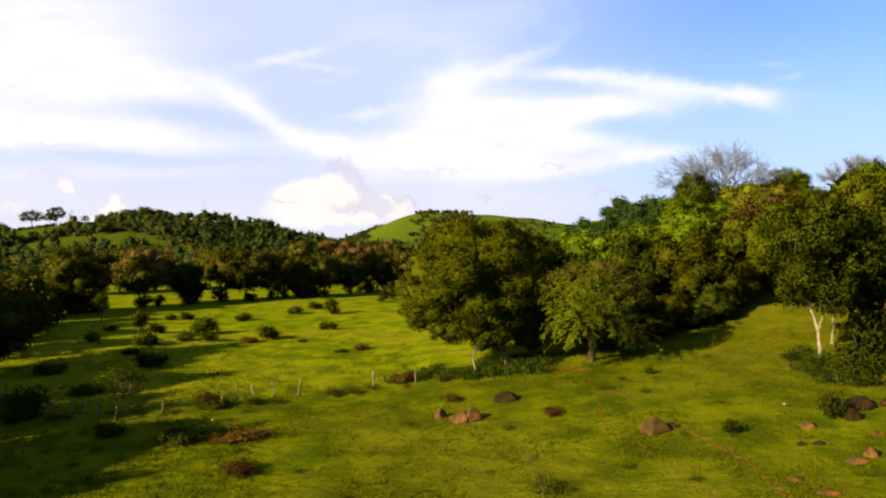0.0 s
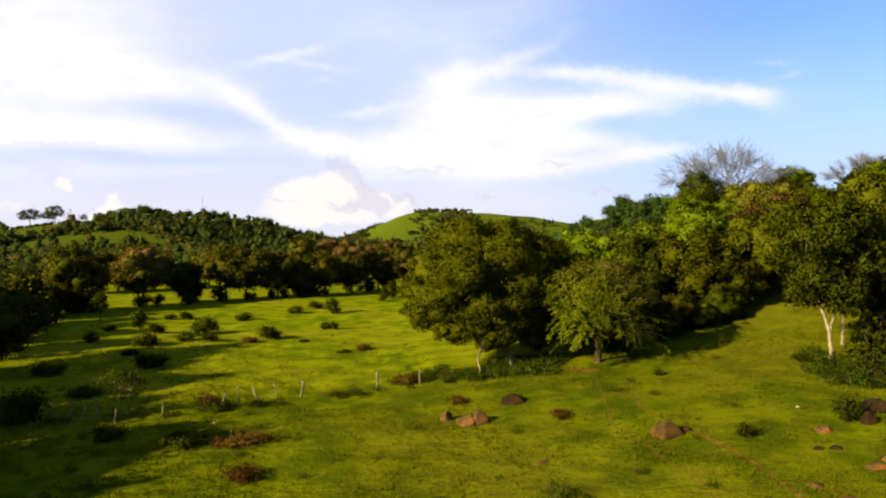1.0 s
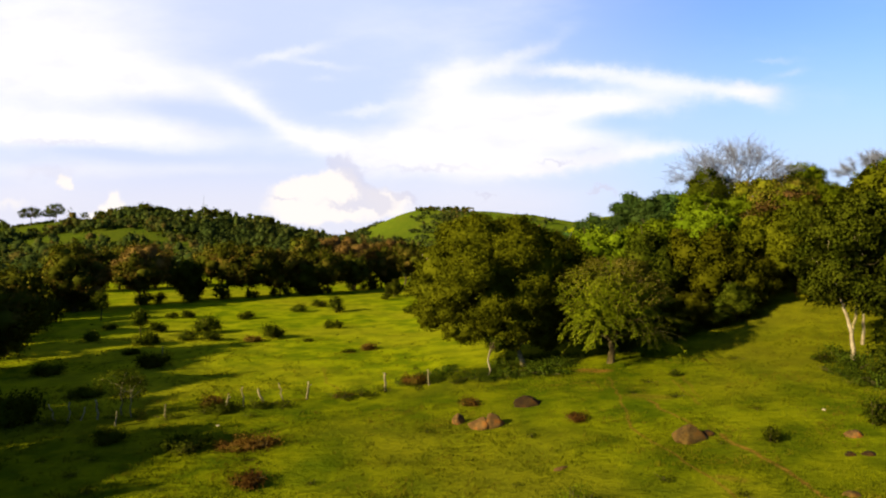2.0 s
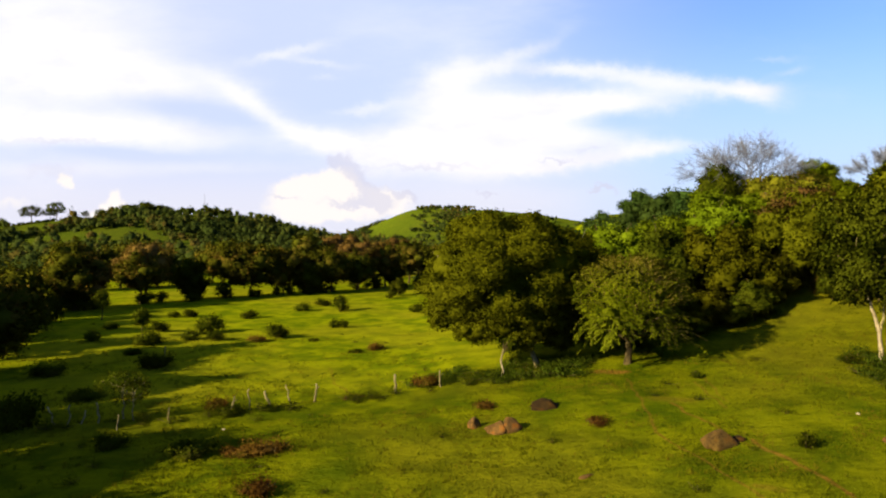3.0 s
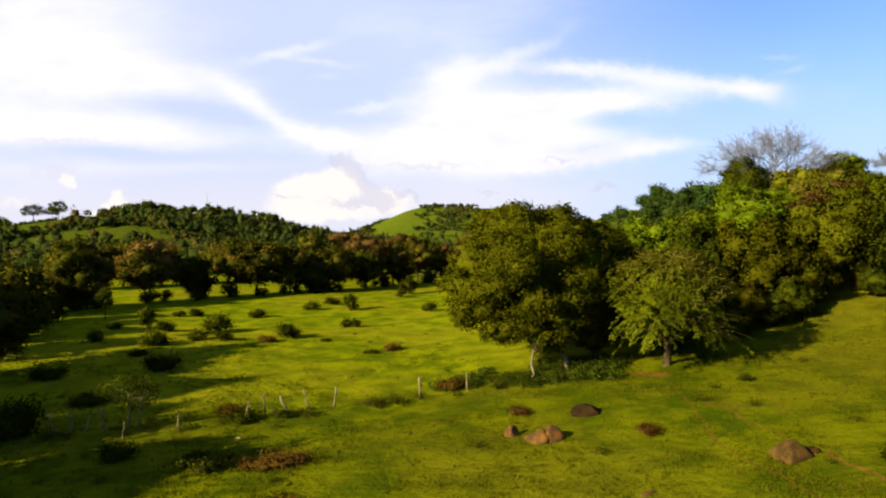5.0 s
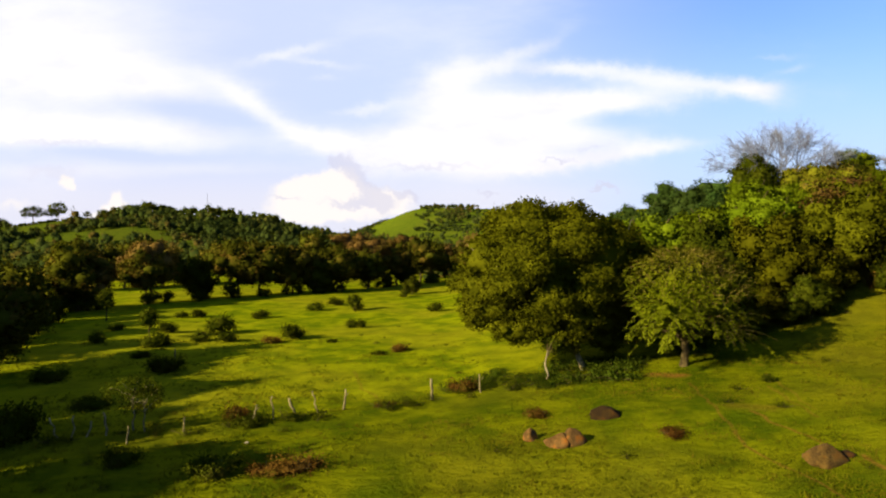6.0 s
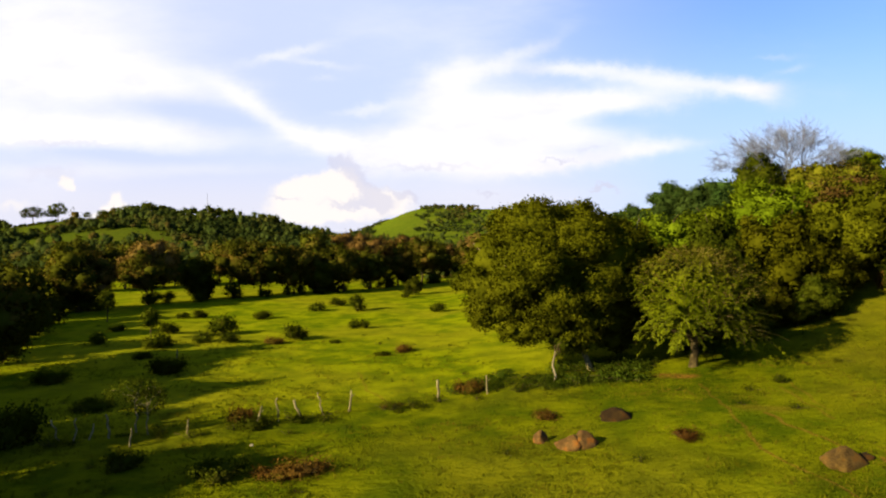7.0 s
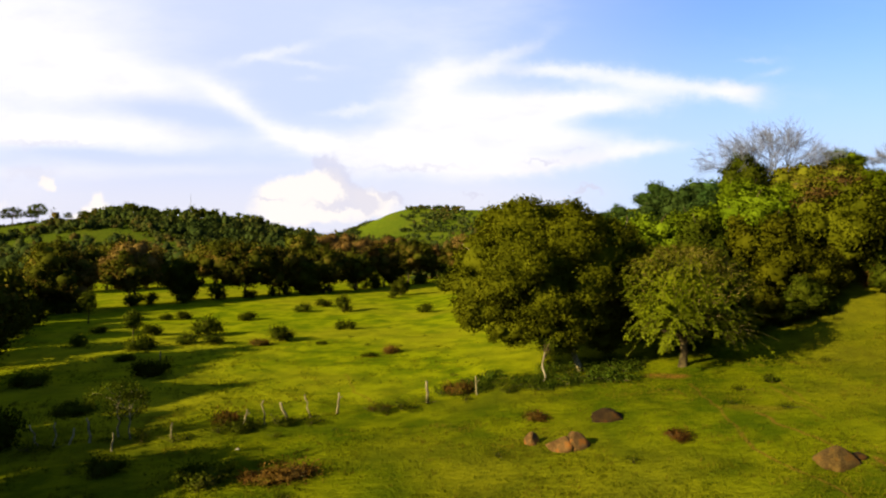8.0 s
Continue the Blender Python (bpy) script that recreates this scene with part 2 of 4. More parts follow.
LEAF_OLIVE = leaf_material("olive_leaves", (0.024, 0.026, 0.001), (0.058, 0.058, 0.002))
LEAF_DEEP = leaf_material("deep_green_leaves", (0.014, 0.020, 0.001), (0.047, 0.053, 0.003))
LEAF_BRIGHT = leaf_material("bright_green_leaves", (0.032, 0.046, 0.001), (0.074, 0.094, 0.003))
LEAF_YELLOW = leaf_material("yellowing_leaves", (0.060, 0.066, 0.003), (0.130, 0.130, 0.008), (0.11, 0.072, 0.012), dry_share=0.12)
LEAF_FEATHER = leaf_material("feathery_leaves", (0.034, 0.050, 0.001), (0.122, 0.150, 0.004), tips=(5.2, 8.0, (0.105, 0.092, 0.008)))
LEAF_RUST = leaf_material("rusty_leaves", (0.050, 0.030, 0.008), (0.105, 0.060, 0.014), (0.060, 0.050, 0.005))
LEAF_DRY = leaf_material("dry_brush", (0.048, 0.024, 0.004), (0.108, 0.054, 0.010), (0.060, 0.056, 0.004))
LEAF_SHRUB = leaf_material("shrub_leaves", (0.015, 0.021, 0.001), (0.048, 0.054, 0.003), (0.042, 0.034, 0.006), dry_share=0.03)
# bluish tone: distance haze put into the far woods' leaf colour
LEAF_WOODS_HAZED = leaf_material("hazed_woodland_leaves", (0.015, 0.024, 0.005), (0.042, 0.053, 0.009), (0.056, 0.038, 0.008), dry_share=0.06, patch=0.05)
LEAF_BLUE = leaf_material("dull_green_leaves", (0.014, 0.028, 0.005), (0.034, 0.056, 0.010))
LEAF_WEED = leaf_material("weed_leaves", (0.016, 0.027, 0.002), (0.046, 0.060, 0.004))
LEAF_HEDGE = leaf_material("hedgerow_leaves", (0.019, 0.023, 0.002), (0.056, 0.056, 0.004), (0.085, 0.052, 0.009), dry_share=0.10, patch=0.3)
BLADES = leaf_material("grass_blades", (0.030, 0.040, 0.001), (0.074, 0.078, 0.0015), (0.075, 0.058, 0.004), glow=0.2, dry_share=0.12)
BARK = bark_material("brown_bark", (0.018, 0.012, 0.004), (0.060, 0.044, 0.014))
BARK_PALE = bark_material("pale_bark", (0.09, 0.065, 0.035), (0.25, 0.205, 0.125), 4.0)
BARK_GREY = bark_material("grey_bare_wood", (0.056, 0.058, 0.076), (0.112, 0.118, 0.150))
WOOD = bark_material("weathered_post_wood", (0.050, 0.040, 0.015), (0.185, 0.150, 0.066), 9.0)
TWIG = bark_material("dry_twigs", (0.085, 0.062, 0.010), (0.200, 0.145, 0.026))
ROCK = rock_material("brown_rock", (0.026, 0.014, 0.002), (0.074, 0.043, 0.008), (0.070, 0.031, 0.003))
ROCK_DARK = rock_material("dark_rock", (0.008, 0.004, 0.0005), (0.019, 0.010, 0.001), (0.030, 0.012, 0.001))
ROCK_RED = rock_material("rust_red_rock", (0.034, 0.017, 0.003), (0.088, 0.047, 0.012), (0.130, 0.045, 0.004))
METAL, _n = material("galvanised_mast")
finish(_n, _n.add("ShaderNodeBsdfPrincipled", None, Base_Color=(0.05, 0.05, 0.052, 1), Metallic=0.3, Roughness=0.5).outputs[0])

TRACKS = [  # bare earth: from, to, half width, wear
    ((9.2, 41.8), (8.1, 33.8), 0.10, 0.6), ((8.2, 34.0), (7.86, 32.3), 0.11, 0.8), ((7.86, 32.3), (8.0, 30.8), 0.11, 0.8), ((8.0, 30.8), (8.5, 28.4), 0.11, 0.8),
    ((8.5, 28.4), (9.0, 25.9), 0.11, 0.8), ((9.0, 25.9), (9.7, 21.0), 0.12, 0.7),
    ((9.7, 35.9), (10.4, 32.7), 0.13, 0.8), ((10.4, 32.7), (10.5, 31.4), 0.13, 0.8), ((11.2, 30.5), (11.8, 27.6), 0.15, 1.0), ((11.8, 27.6), (11.9, 25.0), 0.15, 1.0), ((12.0, 25.0), (11.9, 20.5), 0.15, 1.0),
    ((12.4, 39.7), (11.9, 34.5), 0.12, 0.45), ((13.2, 41.0), (12.4, 35.5), 0.10, 0.4),
    ((-10.0, 52.0), (-8.9, 47.0), 0.12, 0.45), ((-8.9, 47.0), (-6.9, 43.3), 0.13, 0.5),
    ((8.3, 44.5), (9.3, 43.8), 0.75, 1.2), ((9.4, 36.9), (10.6, 36.2), 0.8, 0.4), ((9.4, 25.9), (9.9, 25.6), 0.28, 0.5),
]
GRASS, g = material("pasture_grass")
spot = g.add("ShaderNodeTexCoord").outputs["Object"]
broad, patchy, fine = g.noise(spot, 0.055, 3.0), g.noise(spot, 0.42, 4.0, 0.6), g.noise(spot, 5.5, 6.0, 0.65)
long_way = g.add("ShaderNodeVectorMath", {"operation": "MULTIPLY"}, i0=spot, i1=(0.5, 1.2, 1.0)).outputs[0]
tuft = g.noise(long_way, 1.7, 5.0, 0.65)
turf = g.mix(g.smooth(patchy, 0.34, 0.66), (0.036, 0.053, 0.0010), (0.106, 0.114, 0.0015))
turf = g.mix(g.smooth(broad, 0.40, 0.64), turf, g.mix(0.5, turf, (0.125, 0.105, 0.005)))
turf = g.mix(g.math("MULTIPLY", g.smooth(tuft, 0.55, 0.72), 0.6), turf, (0.024, 0.034, 0.002))
turf = g.mix(g.math("MULTIPLY", g.smooth(fine, 0.30, 0.72), 0.5), g.mix(0.35, turf, (0.014, 0.018, 0.001)), turf)
spot_xyz = g.add("ShaderNodeSeparateXYZ", None, i0=spot)
# turf past the fence line painted brighter, for the low sun on it
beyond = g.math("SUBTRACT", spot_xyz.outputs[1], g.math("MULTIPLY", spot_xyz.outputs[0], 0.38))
far_sun_tint = g.math("MULTIPLY", g.smooth(g.math("ADD", beyond, g.math("MULTIPLY", patchy, 6.0)), 46.0, 54.0), g.smooth(spot_xyz.outputs[1], 260.0, 150.0))
turf = g.mix(g.math("MULTIPLY", far_sun_tint, 0.75), turf, g.mix(1.0, turf, (1.72, 1.76, 1.3), "MULTIPLY"))
scrub = g.math("MULTIPLY", g.smooth(spot_xyz.outputs[1], 250.0, 320.0), g.smooth(spot_xyz.outputs[0], -75.0, -115.0, 0.0, 0.7))
turf = g.mix(scrub, turf, (0.026, 0.040, 0.004))
turf = g.mix(g.smooth(spot_xyz.outputs[1], 420.0, 560.0, 0.0, 0.6), turf, (0.046, 0.070, 0.006))
wobble = g.add("ShaderNodeTexNoise", None, Vector=spot, Scale=0.8, Detail=3.0).outputs["Color"]
wobble = g.add("ShaderNodeVectorMath", {"operation": "SCALE"}, i0=g.add("ShaderNodeVectorMath", {"operation": "SUBTRACT"}, i0=wobble, i1=(0.5, 0.5, 0.5)).outputs[0], Scale=0.6).outputs[0]
walked = g.add("ShaderNodeVectorMath", {"operation": "MULTIPLY"}, i0=g.add("ShaderNodeVectorMath", {"operation": "ADD"}, i0=spot, i1=wobble).outputs[0], i1=(1, 1, 0)).outputs[0]
worn = 0.0
for (ax, ay), (bx, by), half, wear in TRACKS:
    span = Vector((bx - ax, by - ay, 0))
    rel = g.add("ShaderNodeVectorMath", {"operation": "SUBTRACT"}, i0=walked, i1=(ax, ay, 0)).outputs[0]
    share = g.math("DIVIDE", g.add("ShaderNodeVectorMath", {"operation": "DOT_PRODUCT"}, i0=rel, i1=span).outputs["Value"], span.length_squared, clamp=True)
    foot = g.add("ShaderNodeVectorMath", {"operation": "SCALE"}, i0=tuple(span), Scale=share).outputs[0]
    gap = g.add("ShaderNodeVectorMath", {"operation": "DISTANCE"}, i0=rel, i1=foot).outputs["Value"]
    worn = g.math("MAXIMUM", worn, g.smooth(gap, half * 1.15, half * 0.2, 0.0, wear * 0.85))
earth = g.mix(g.smooth(fine, 0.3, 0.7), (0.070, 0.035, 0.005), (0.140, 0.074, 0.011))
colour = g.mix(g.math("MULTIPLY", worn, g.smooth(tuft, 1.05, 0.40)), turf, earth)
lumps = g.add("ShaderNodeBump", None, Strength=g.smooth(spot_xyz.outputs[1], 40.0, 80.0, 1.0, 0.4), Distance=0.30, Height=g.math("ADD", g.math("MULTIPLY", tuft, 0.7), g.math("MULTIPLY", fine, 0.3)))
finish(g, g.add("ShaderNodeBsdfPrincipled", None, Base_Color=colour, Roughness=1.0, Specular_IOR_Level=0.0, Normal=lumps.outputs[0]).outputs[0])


# ---------------------------------------------------------------- mesh tools
def mesh_of(name, verts, faces, mat, smooth=False, normals=None):
    """A mesh from arrays of corners and of equal-sized faces; normals: soft shading normals, one a corner."""
    verts, faces = np.asarray(verts, np.float32), np.asarray(faces, np.int32)
    me = bpy.data.meshes.new(name)
    me.vertices.add(len(verts))
    me.vertices.foreach_set("co", verts.ravel())
    me.loops.add(faces.size)
    me.loops.foreach_set("vertex_index", faces.ravel())
    me.polygons.add(len(faces))
    me.polygons.foreach_set("loop_start", np.arange(len(faces), dtype=np.int32) * faces.shape[1])
    me.polygons.foreach_set("use_smooth", np.full(len(faces), smooth))
    me.update()
    me.validate()
    me.materials.append(mat)
    if normals is not None:
        me.normals_split_custom_set_from_vertices(np.asarray(normals, np.float32))
    return me


def part(name, me, parent, label=""):
    ob = new(name, me)
    ob.parent = parent
    if label:
        tagged(ob, label)
    return ob


def unit(v):
    return v / np.maximum(np.linalg.norm(v, axis=-1, keepdims=True), 1e-9)


def leaves(rng, centres, axis, length, width, out):
    """Folded leaf blades, two triangles each, at the centres and along the axes, with their faces turned outwards. Corners, faces, normals."""
    n = len(centres)
    axis = unit(axis)
    side = unit(np.cross(axis, unit(rng.normal(size=(n, 3)))))
    side = np.where((np.cross(side, axis) * out).sum(1, keepdims=True) < 0, -side, side)
    top = np.cross(side, axis)
    k = (length * rng.uniform(0.65, 1.35, n))[:, None]
    wd = (width * rng.uniform(0.65, 1.35, n))[:, None]
    lift = top * wd * 0.35
    verts = np.stack([centres - axis * k * 0.5, centres + side * wd * 0.5 + lift, centres + axis * k * 0.5, centres - side * wd * 0.5 + lift], 1).reshape(-1, 3)
    base = np.arange(n)[:, None, None] * 4
    faces = (base + np.array([[0, 1, 2], [0, 2, 3]])).reshape(-1, 3)
    return verts, faces, np.repeat(unit(unit(out) * 0.95 + top * 0.20), 4, 0)


def tube(points, radii, sides=7, rng=None, rough=0.0):
    """A tapered limb along points."""
    points = np.asarray(points, float)
    ways = unit(np.gradient(points, axis=0))
    ref = np.array([0.31, 0.95, 0.05])
    a = unit(np.cross(ways, ref))
    b = np.cross(ways, a)
    turn = np.linspace(0, 2 * np.pi, sides, endpoint=False)
    r = np.asarray(radii, float)[:, None, None] * np.ones((1, sides, 1))
    if rng is not None and rough:
        r = r * (1 + rough * rng.normal(size=(len(points), sides, 1)))
    rings = points[:, None] + r * (np.cos(turn)[None, :, None] * a[:, None] + np.sin(turn)[None, :, None] * b[:, None])
    verts = rings.reshape(-1, 3)
    i, j = np.meshgrid(np.arange(len(points) - 1), np.arange(sides), indexing="ij")
    p, q = (i * sides + j).ravel(), (i * sides + (j + 1) % sides).ravel()
    faces = np.concatenate([np.stack([p, q, q + sides], 1), np.stack([p, q + sides, p + sides], 1)])
    last = (len(points) - 1) * sides
    cap = np.array([[last, last + k, last + k + 1] for k in range(1, sides - 1)])
    return verts, np.concatenate([faces, cap])


def joined(pieces):
    """One set of arrays out of many."""
    starts = np.cumsum([0] + [len(p[0]) for p in pieces])
    faces = np.concatenate([p[1] + start for p, start in zip(pieces, starts)])
    rest = [np.concatenate([p[2] for p in pieces])] if all(len(p) == 3 for p in pieces) else []
    return np.concatenate([p[0] for p in pieces]), faces, *rest


def leaf_mesh(name, arrays, mat):
    verts, faces, normals, *inner = arrays
    return mesh_of(name, verts, faces, mat, True, normals)


def bent(rng, a, b, sag=0.0, wander=0.08, n=6):
    """A limb's line from a to b, bowed and slightly crooked."""
    a, b = np.asarray(a, float), np.asarray(b, float)
    t = np.linspace(0, 1, n)[:, None]
    line = a + (b - a) * t
    line += np.sin(t * np.pi) * np.array([0, 0, sag]) * np.linalg.norm(b - a)
    line[1:-1] += rng.normal(size=(n - 2, 3)) * wander * np.linalg.norm(b - a) / n * 2
    return line


_bm = bmesh.new()
bmesh.ops.create_icosphere(_bm, subdivisions=2, radius=1.0)
BALL_V = np.array([v.co[:] for v in _bm.verts])
BALL_F = np.array([[v.index for v in f.verts] for f in _bm.faces])
_bm.free()
_bm = bmesh.new()
bmesh.ops.create_icosphere(_bm, subdivisions=1, radius=1.0)
KNOT_V = np.array([v.co[:] for v in _bm.verts])
KNOT_F = np.array([[v.index for v in f.verts] for f in _bm.faces])
_bm.free()


def lobes_of(rng, centre, size, count, spread=0.66, small=0.30, big=0.46, down=-0.85):
    """Overlapping masses of foliage that make up a domed crown: centres and radii."""
    z = np.linspace(down, 0.95, count) + rng.uniform(-0.08, 0.08, count)
    a = np.arange(count) * 2.4 + rng.uniform(-0.5, 0.5, count)
    ring = np.sqrt(np.clip(1 - 0.9 * z**2, 0.05, 1))
    way = np.stack([np.cos(a) * ring, np.sin(a) * ring, z], 1)
    c = np.asarray(centre) + way * np.asarray(size) * spread * rng.uniform(0.85, 1.12, (count, 1))
    r = np.asarray(size).mean() * rng.uniform(small, big, (count, 1)) * np.array([1.0, 1.0, 0.85])
    return np.vstack([c, [centre]]), np.vstack([r, [np.asarray(size) * 0.80]])


def crown_arrays(rng, lobes, count, length, width, clump=10, droop=0.25, core=0.64, knobs=24, loose=0.85):
    """Leaves in clumps over small knobs of foliage that sit on the lobes' outer shells, round darker inner masses."""
    c, r = lobes
    weight = r.prod(1) ** 0.67
    who = np.repeat(np.arange(len(c)), knobs)
    way = unit(rng.normal(size=(len(who), 3)) + np.array([0, 0, 0.15]))
    knob_c = c[who] + way * r[who] * rng.uniform(0.62, 0.86, (len(who), 1))
    knob_r = r[who].mean(1, keepdims=True) * rng.uniform(0.17, 0.36, (len(who), 1))
    buried = np.zeros(len(who), bool)
    for k in range(len(c)):
        buried |= (np.linalg.norm((knob_c - c[k]) / r[k], axis=1) < 0.55) & (who != k)
    who, way, knob_c, knob_r = who[~buried], way[~buried], knob_c[~buried], knob_r[~buried]
    pick = rng.choice(len(who), count // clump * 4, p=knob_r[:, 0] ** 2 / (knob_r**2).sum())
    out = unit(rng.normal(size=(len(pick), 3)) + way[pick] * 0.7)
    spots = knob_c[pick] + out * knob_r[pick] * rng.uniform(0.75, 1.10, (len(pick), 1)) * np.array([1.2, 1.2, 0.75])
    plain = rng.uniform(size=len(pick)) < 0.25
    shell = unit(rng.normal(size=(len(pick), 3)))
    spots = np.where(plain[:, None], c[who[pick]] + shell * r[who[pick]] * rng.uniform(0.74, 0.92, (len(pick), 1)), spots)
    out = np.where(plain[:, None], shell, out)
    inside = np.zeros(len(spots), bool)
    for k in range(len(c)):
        inside |= np.linalg.norm((spots - c[k]) / r[k], axis=1) < 0.72
    spots, out = spots[~inside][: count // clump], out[~inside][: count // clump]
    middle = np.average(c, axis=0, weights=weight)
    leaf_of = np.repeat(np.arange(len(spots)), clump)
    around = rng.normal(size=(len(leaf_of), 3)) * length * loose
    axis = out[leaf_of] * 0.5 + rng.normal(size=(len(leaf_of), 3)) * 0.75
    axis[:, 2] -= droop
    face = unit(out * 0.75 + unit(spots - middle) * 0.5)
    pieces = [leaves(rng, spots[leaf_of] + around, axis, length, width, face[leaf_of])]
    if core:
        for k in range(len(who)):
            wob = 1 + 0.16 * rng.normal(size=(len(KNOT_V), 1))
            pieces.append((knob_c[k] + KNOT_V * knob_r[k] * np.array([1.2, 1.2, 0.75]) * 0.68 * wob, KNOT_F, unit(KNOT_V * 0.75 + way[k] * 0.5)))
        for k in range(len(c)):
            wob = 1 + 0.12 * rng.normal(size=(len(BALL_V), 1))
            pieces.append((c[k] + BALL_V * r[k] * core * wob, BALL_F, unit(BALL_V / r[k])))
    return *joined(pieces), 2 * len(leaf_of)


def limbs_arrays(rng, base, fork, lobes, thick, sides=7):
    """A trunk from base to fork and limbs into the lobes."""
    c, r = lobes
    trunk = bent(rng, base, fork, 0.0, 0.10, 7)
    flare = thick * (1 + 0.5 * np.exp(-np.linspace(0, 5, 7)) - 0.25 * np.linspace(0, 1, 7))
    main = tube(trunk, flare, 9, rng, 0.05)
    branches = []
    for k in range(len(c)):
        below = np.nonzero(trunk[:, 2] < c[k, 2] - 0.15 * fork[2])[0]
        if len(below) == 0 or below[-1] < 3:
            continue
        start = trunk[below[-1]]
        branches.append(tube(bent(rng, start, c[k] + (c[k] - fork) * 0.25, 0.10, 0.12), np.linspace(thick * 0.6, thick * 0.12, 6), 6))
    return main, branches


def tree(name, label, category, place, height, spread, mat, bark=None, seed=1, lobes=9, count=4200, leaf=(0.34, 0.20), low=0.25, thick=None, group="",
         off=(0.0, 0.0), extra=None, clump=10, droop=0.25, core=0.66, knobs=24):
    """A broadleaf tree: an Empty at its foot with trunk, branches and crown. low: share of the height at which the crown begins."""
    rng = np.random.default_rng(seed)
    thing = new(name)
    thing.location = place
    tagged(thing, label, category, group)
    centre = np.array([off[0], off[1], height * (0.5 + low * 0.5)])
    size = np.array([spread * 0.5, spread * 0.5, height * (1 - low) * 0.5])
    masses = lobes_of(rng, centre, size, lobes)
    if extra:
        c, r = masses
        masses = np.vstack([c, [e[:3] for e in extra]]), np.vstack([r, [e[3:] for e in extra]])
    thick = thick or height * 0.022
    main, arms = limbs_arrays(rng, np.array([0, 0, -0.15]), np.array([off[0] * 0.35, off[1] * 0.35, height * (low + 0.12)]), masses, thick)
    bark = bark or BARK
    part("trunk", mesh_of("trunk", *main, bark, True), thing)
    for arm in arms:
        part("limb", mesh_of("limb", *arm, BARK if bark == BARK_PALE else bark, True), thing)
    part("crown", leaf_mesh("crown", crown_arrays(rng, masses, count, leaf[0], leaf[1], clump, droop, core, knobs), mat), thing)
    return thing


def scaled(place, turn=0.0, size=1.0, tall=1.0):
    return Matrix.Translation(place) @ Euler((0, 0, radians(turn))).to_matrix().to_4x4() @ Matrix.Diagonal((size, size, size * tall, 1))


def again(thing, x, y, turn, size, tall=1.0, sink=0.05, label=""):
    made = copy_thing(thing, scaled(at(x, y, sink), turn, size, tall))
    if label:
        tagged(made, label)
    return made


# ---------------------------------------------------------------- ground
us, vs = np.linspace(-6.2, 6.2, 310), np.linspace(-3.1, 5.75, 300)
gx, gy = np.meshgrid(12 * np.sinh(us), 30 + 15 * np.sinh(vs))
gz = land(gx, gy)
i, j = np.meshgrid(np.arange(len(vs) - 1), np.arange(len(us) - 1), indexing="ij")
p = (i * len(us) + j).ravel()
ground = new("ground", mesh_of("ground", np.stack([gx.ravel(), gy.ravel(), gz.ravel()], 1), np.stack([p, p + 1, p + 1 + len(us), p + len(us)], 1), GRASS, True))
tagged(ground, "sunlit yellow-green grazed pasture with worn cattle tracks", "ground", kind="structure")

# ---------------------------------------------------------------- the two trees in the pasture
tree("broadleaf_tree", "large dense olive-green tree with a wide domed crown", "tree", at(4.8, 47.2, 0.05), 10.0, 11.4, LEAF_OLIVE, bark=WOOD, seed=11, lobes=26,
     count=84000, leaf=(0.165, 0.105), low=0.12, thick=0.17, off=(-2.2, 1.8),
     extra=[(-6.4, 1.2, 5.0, 1.8, 1.9, 1.9), (-5.9, 0.9, 6.7, 1.9, 1.9, 1.7), (-5.6, 0.6, 3.7, 1.7, 1.6, 1.2), (1.4, 0.5, 3.4, 1.5, 1.5, 1.5), (-2.4, -0.5, 3.1, 1.8, 1.4, 1.3), (2.2, 2.8, 7.4, 2.1, 2.0, 1.9), (3.0, 3.2, 8.0, 1.6, 1.5, 1.3),
            (-4.2, 0.2, 2.5, 1.6, 1.3, 1.0), (-0.9, -0.6, 2.3, 1.4, 1.2, 1.0), (1.4, 0.8, 2.0, 1.2, 1.2, 1.0), (2.9, 1.8, 3.0, 1.4, 1.4, 1.6), (-0.6, 2.2, 9.0, 2.2, 2.2, 1.5)])


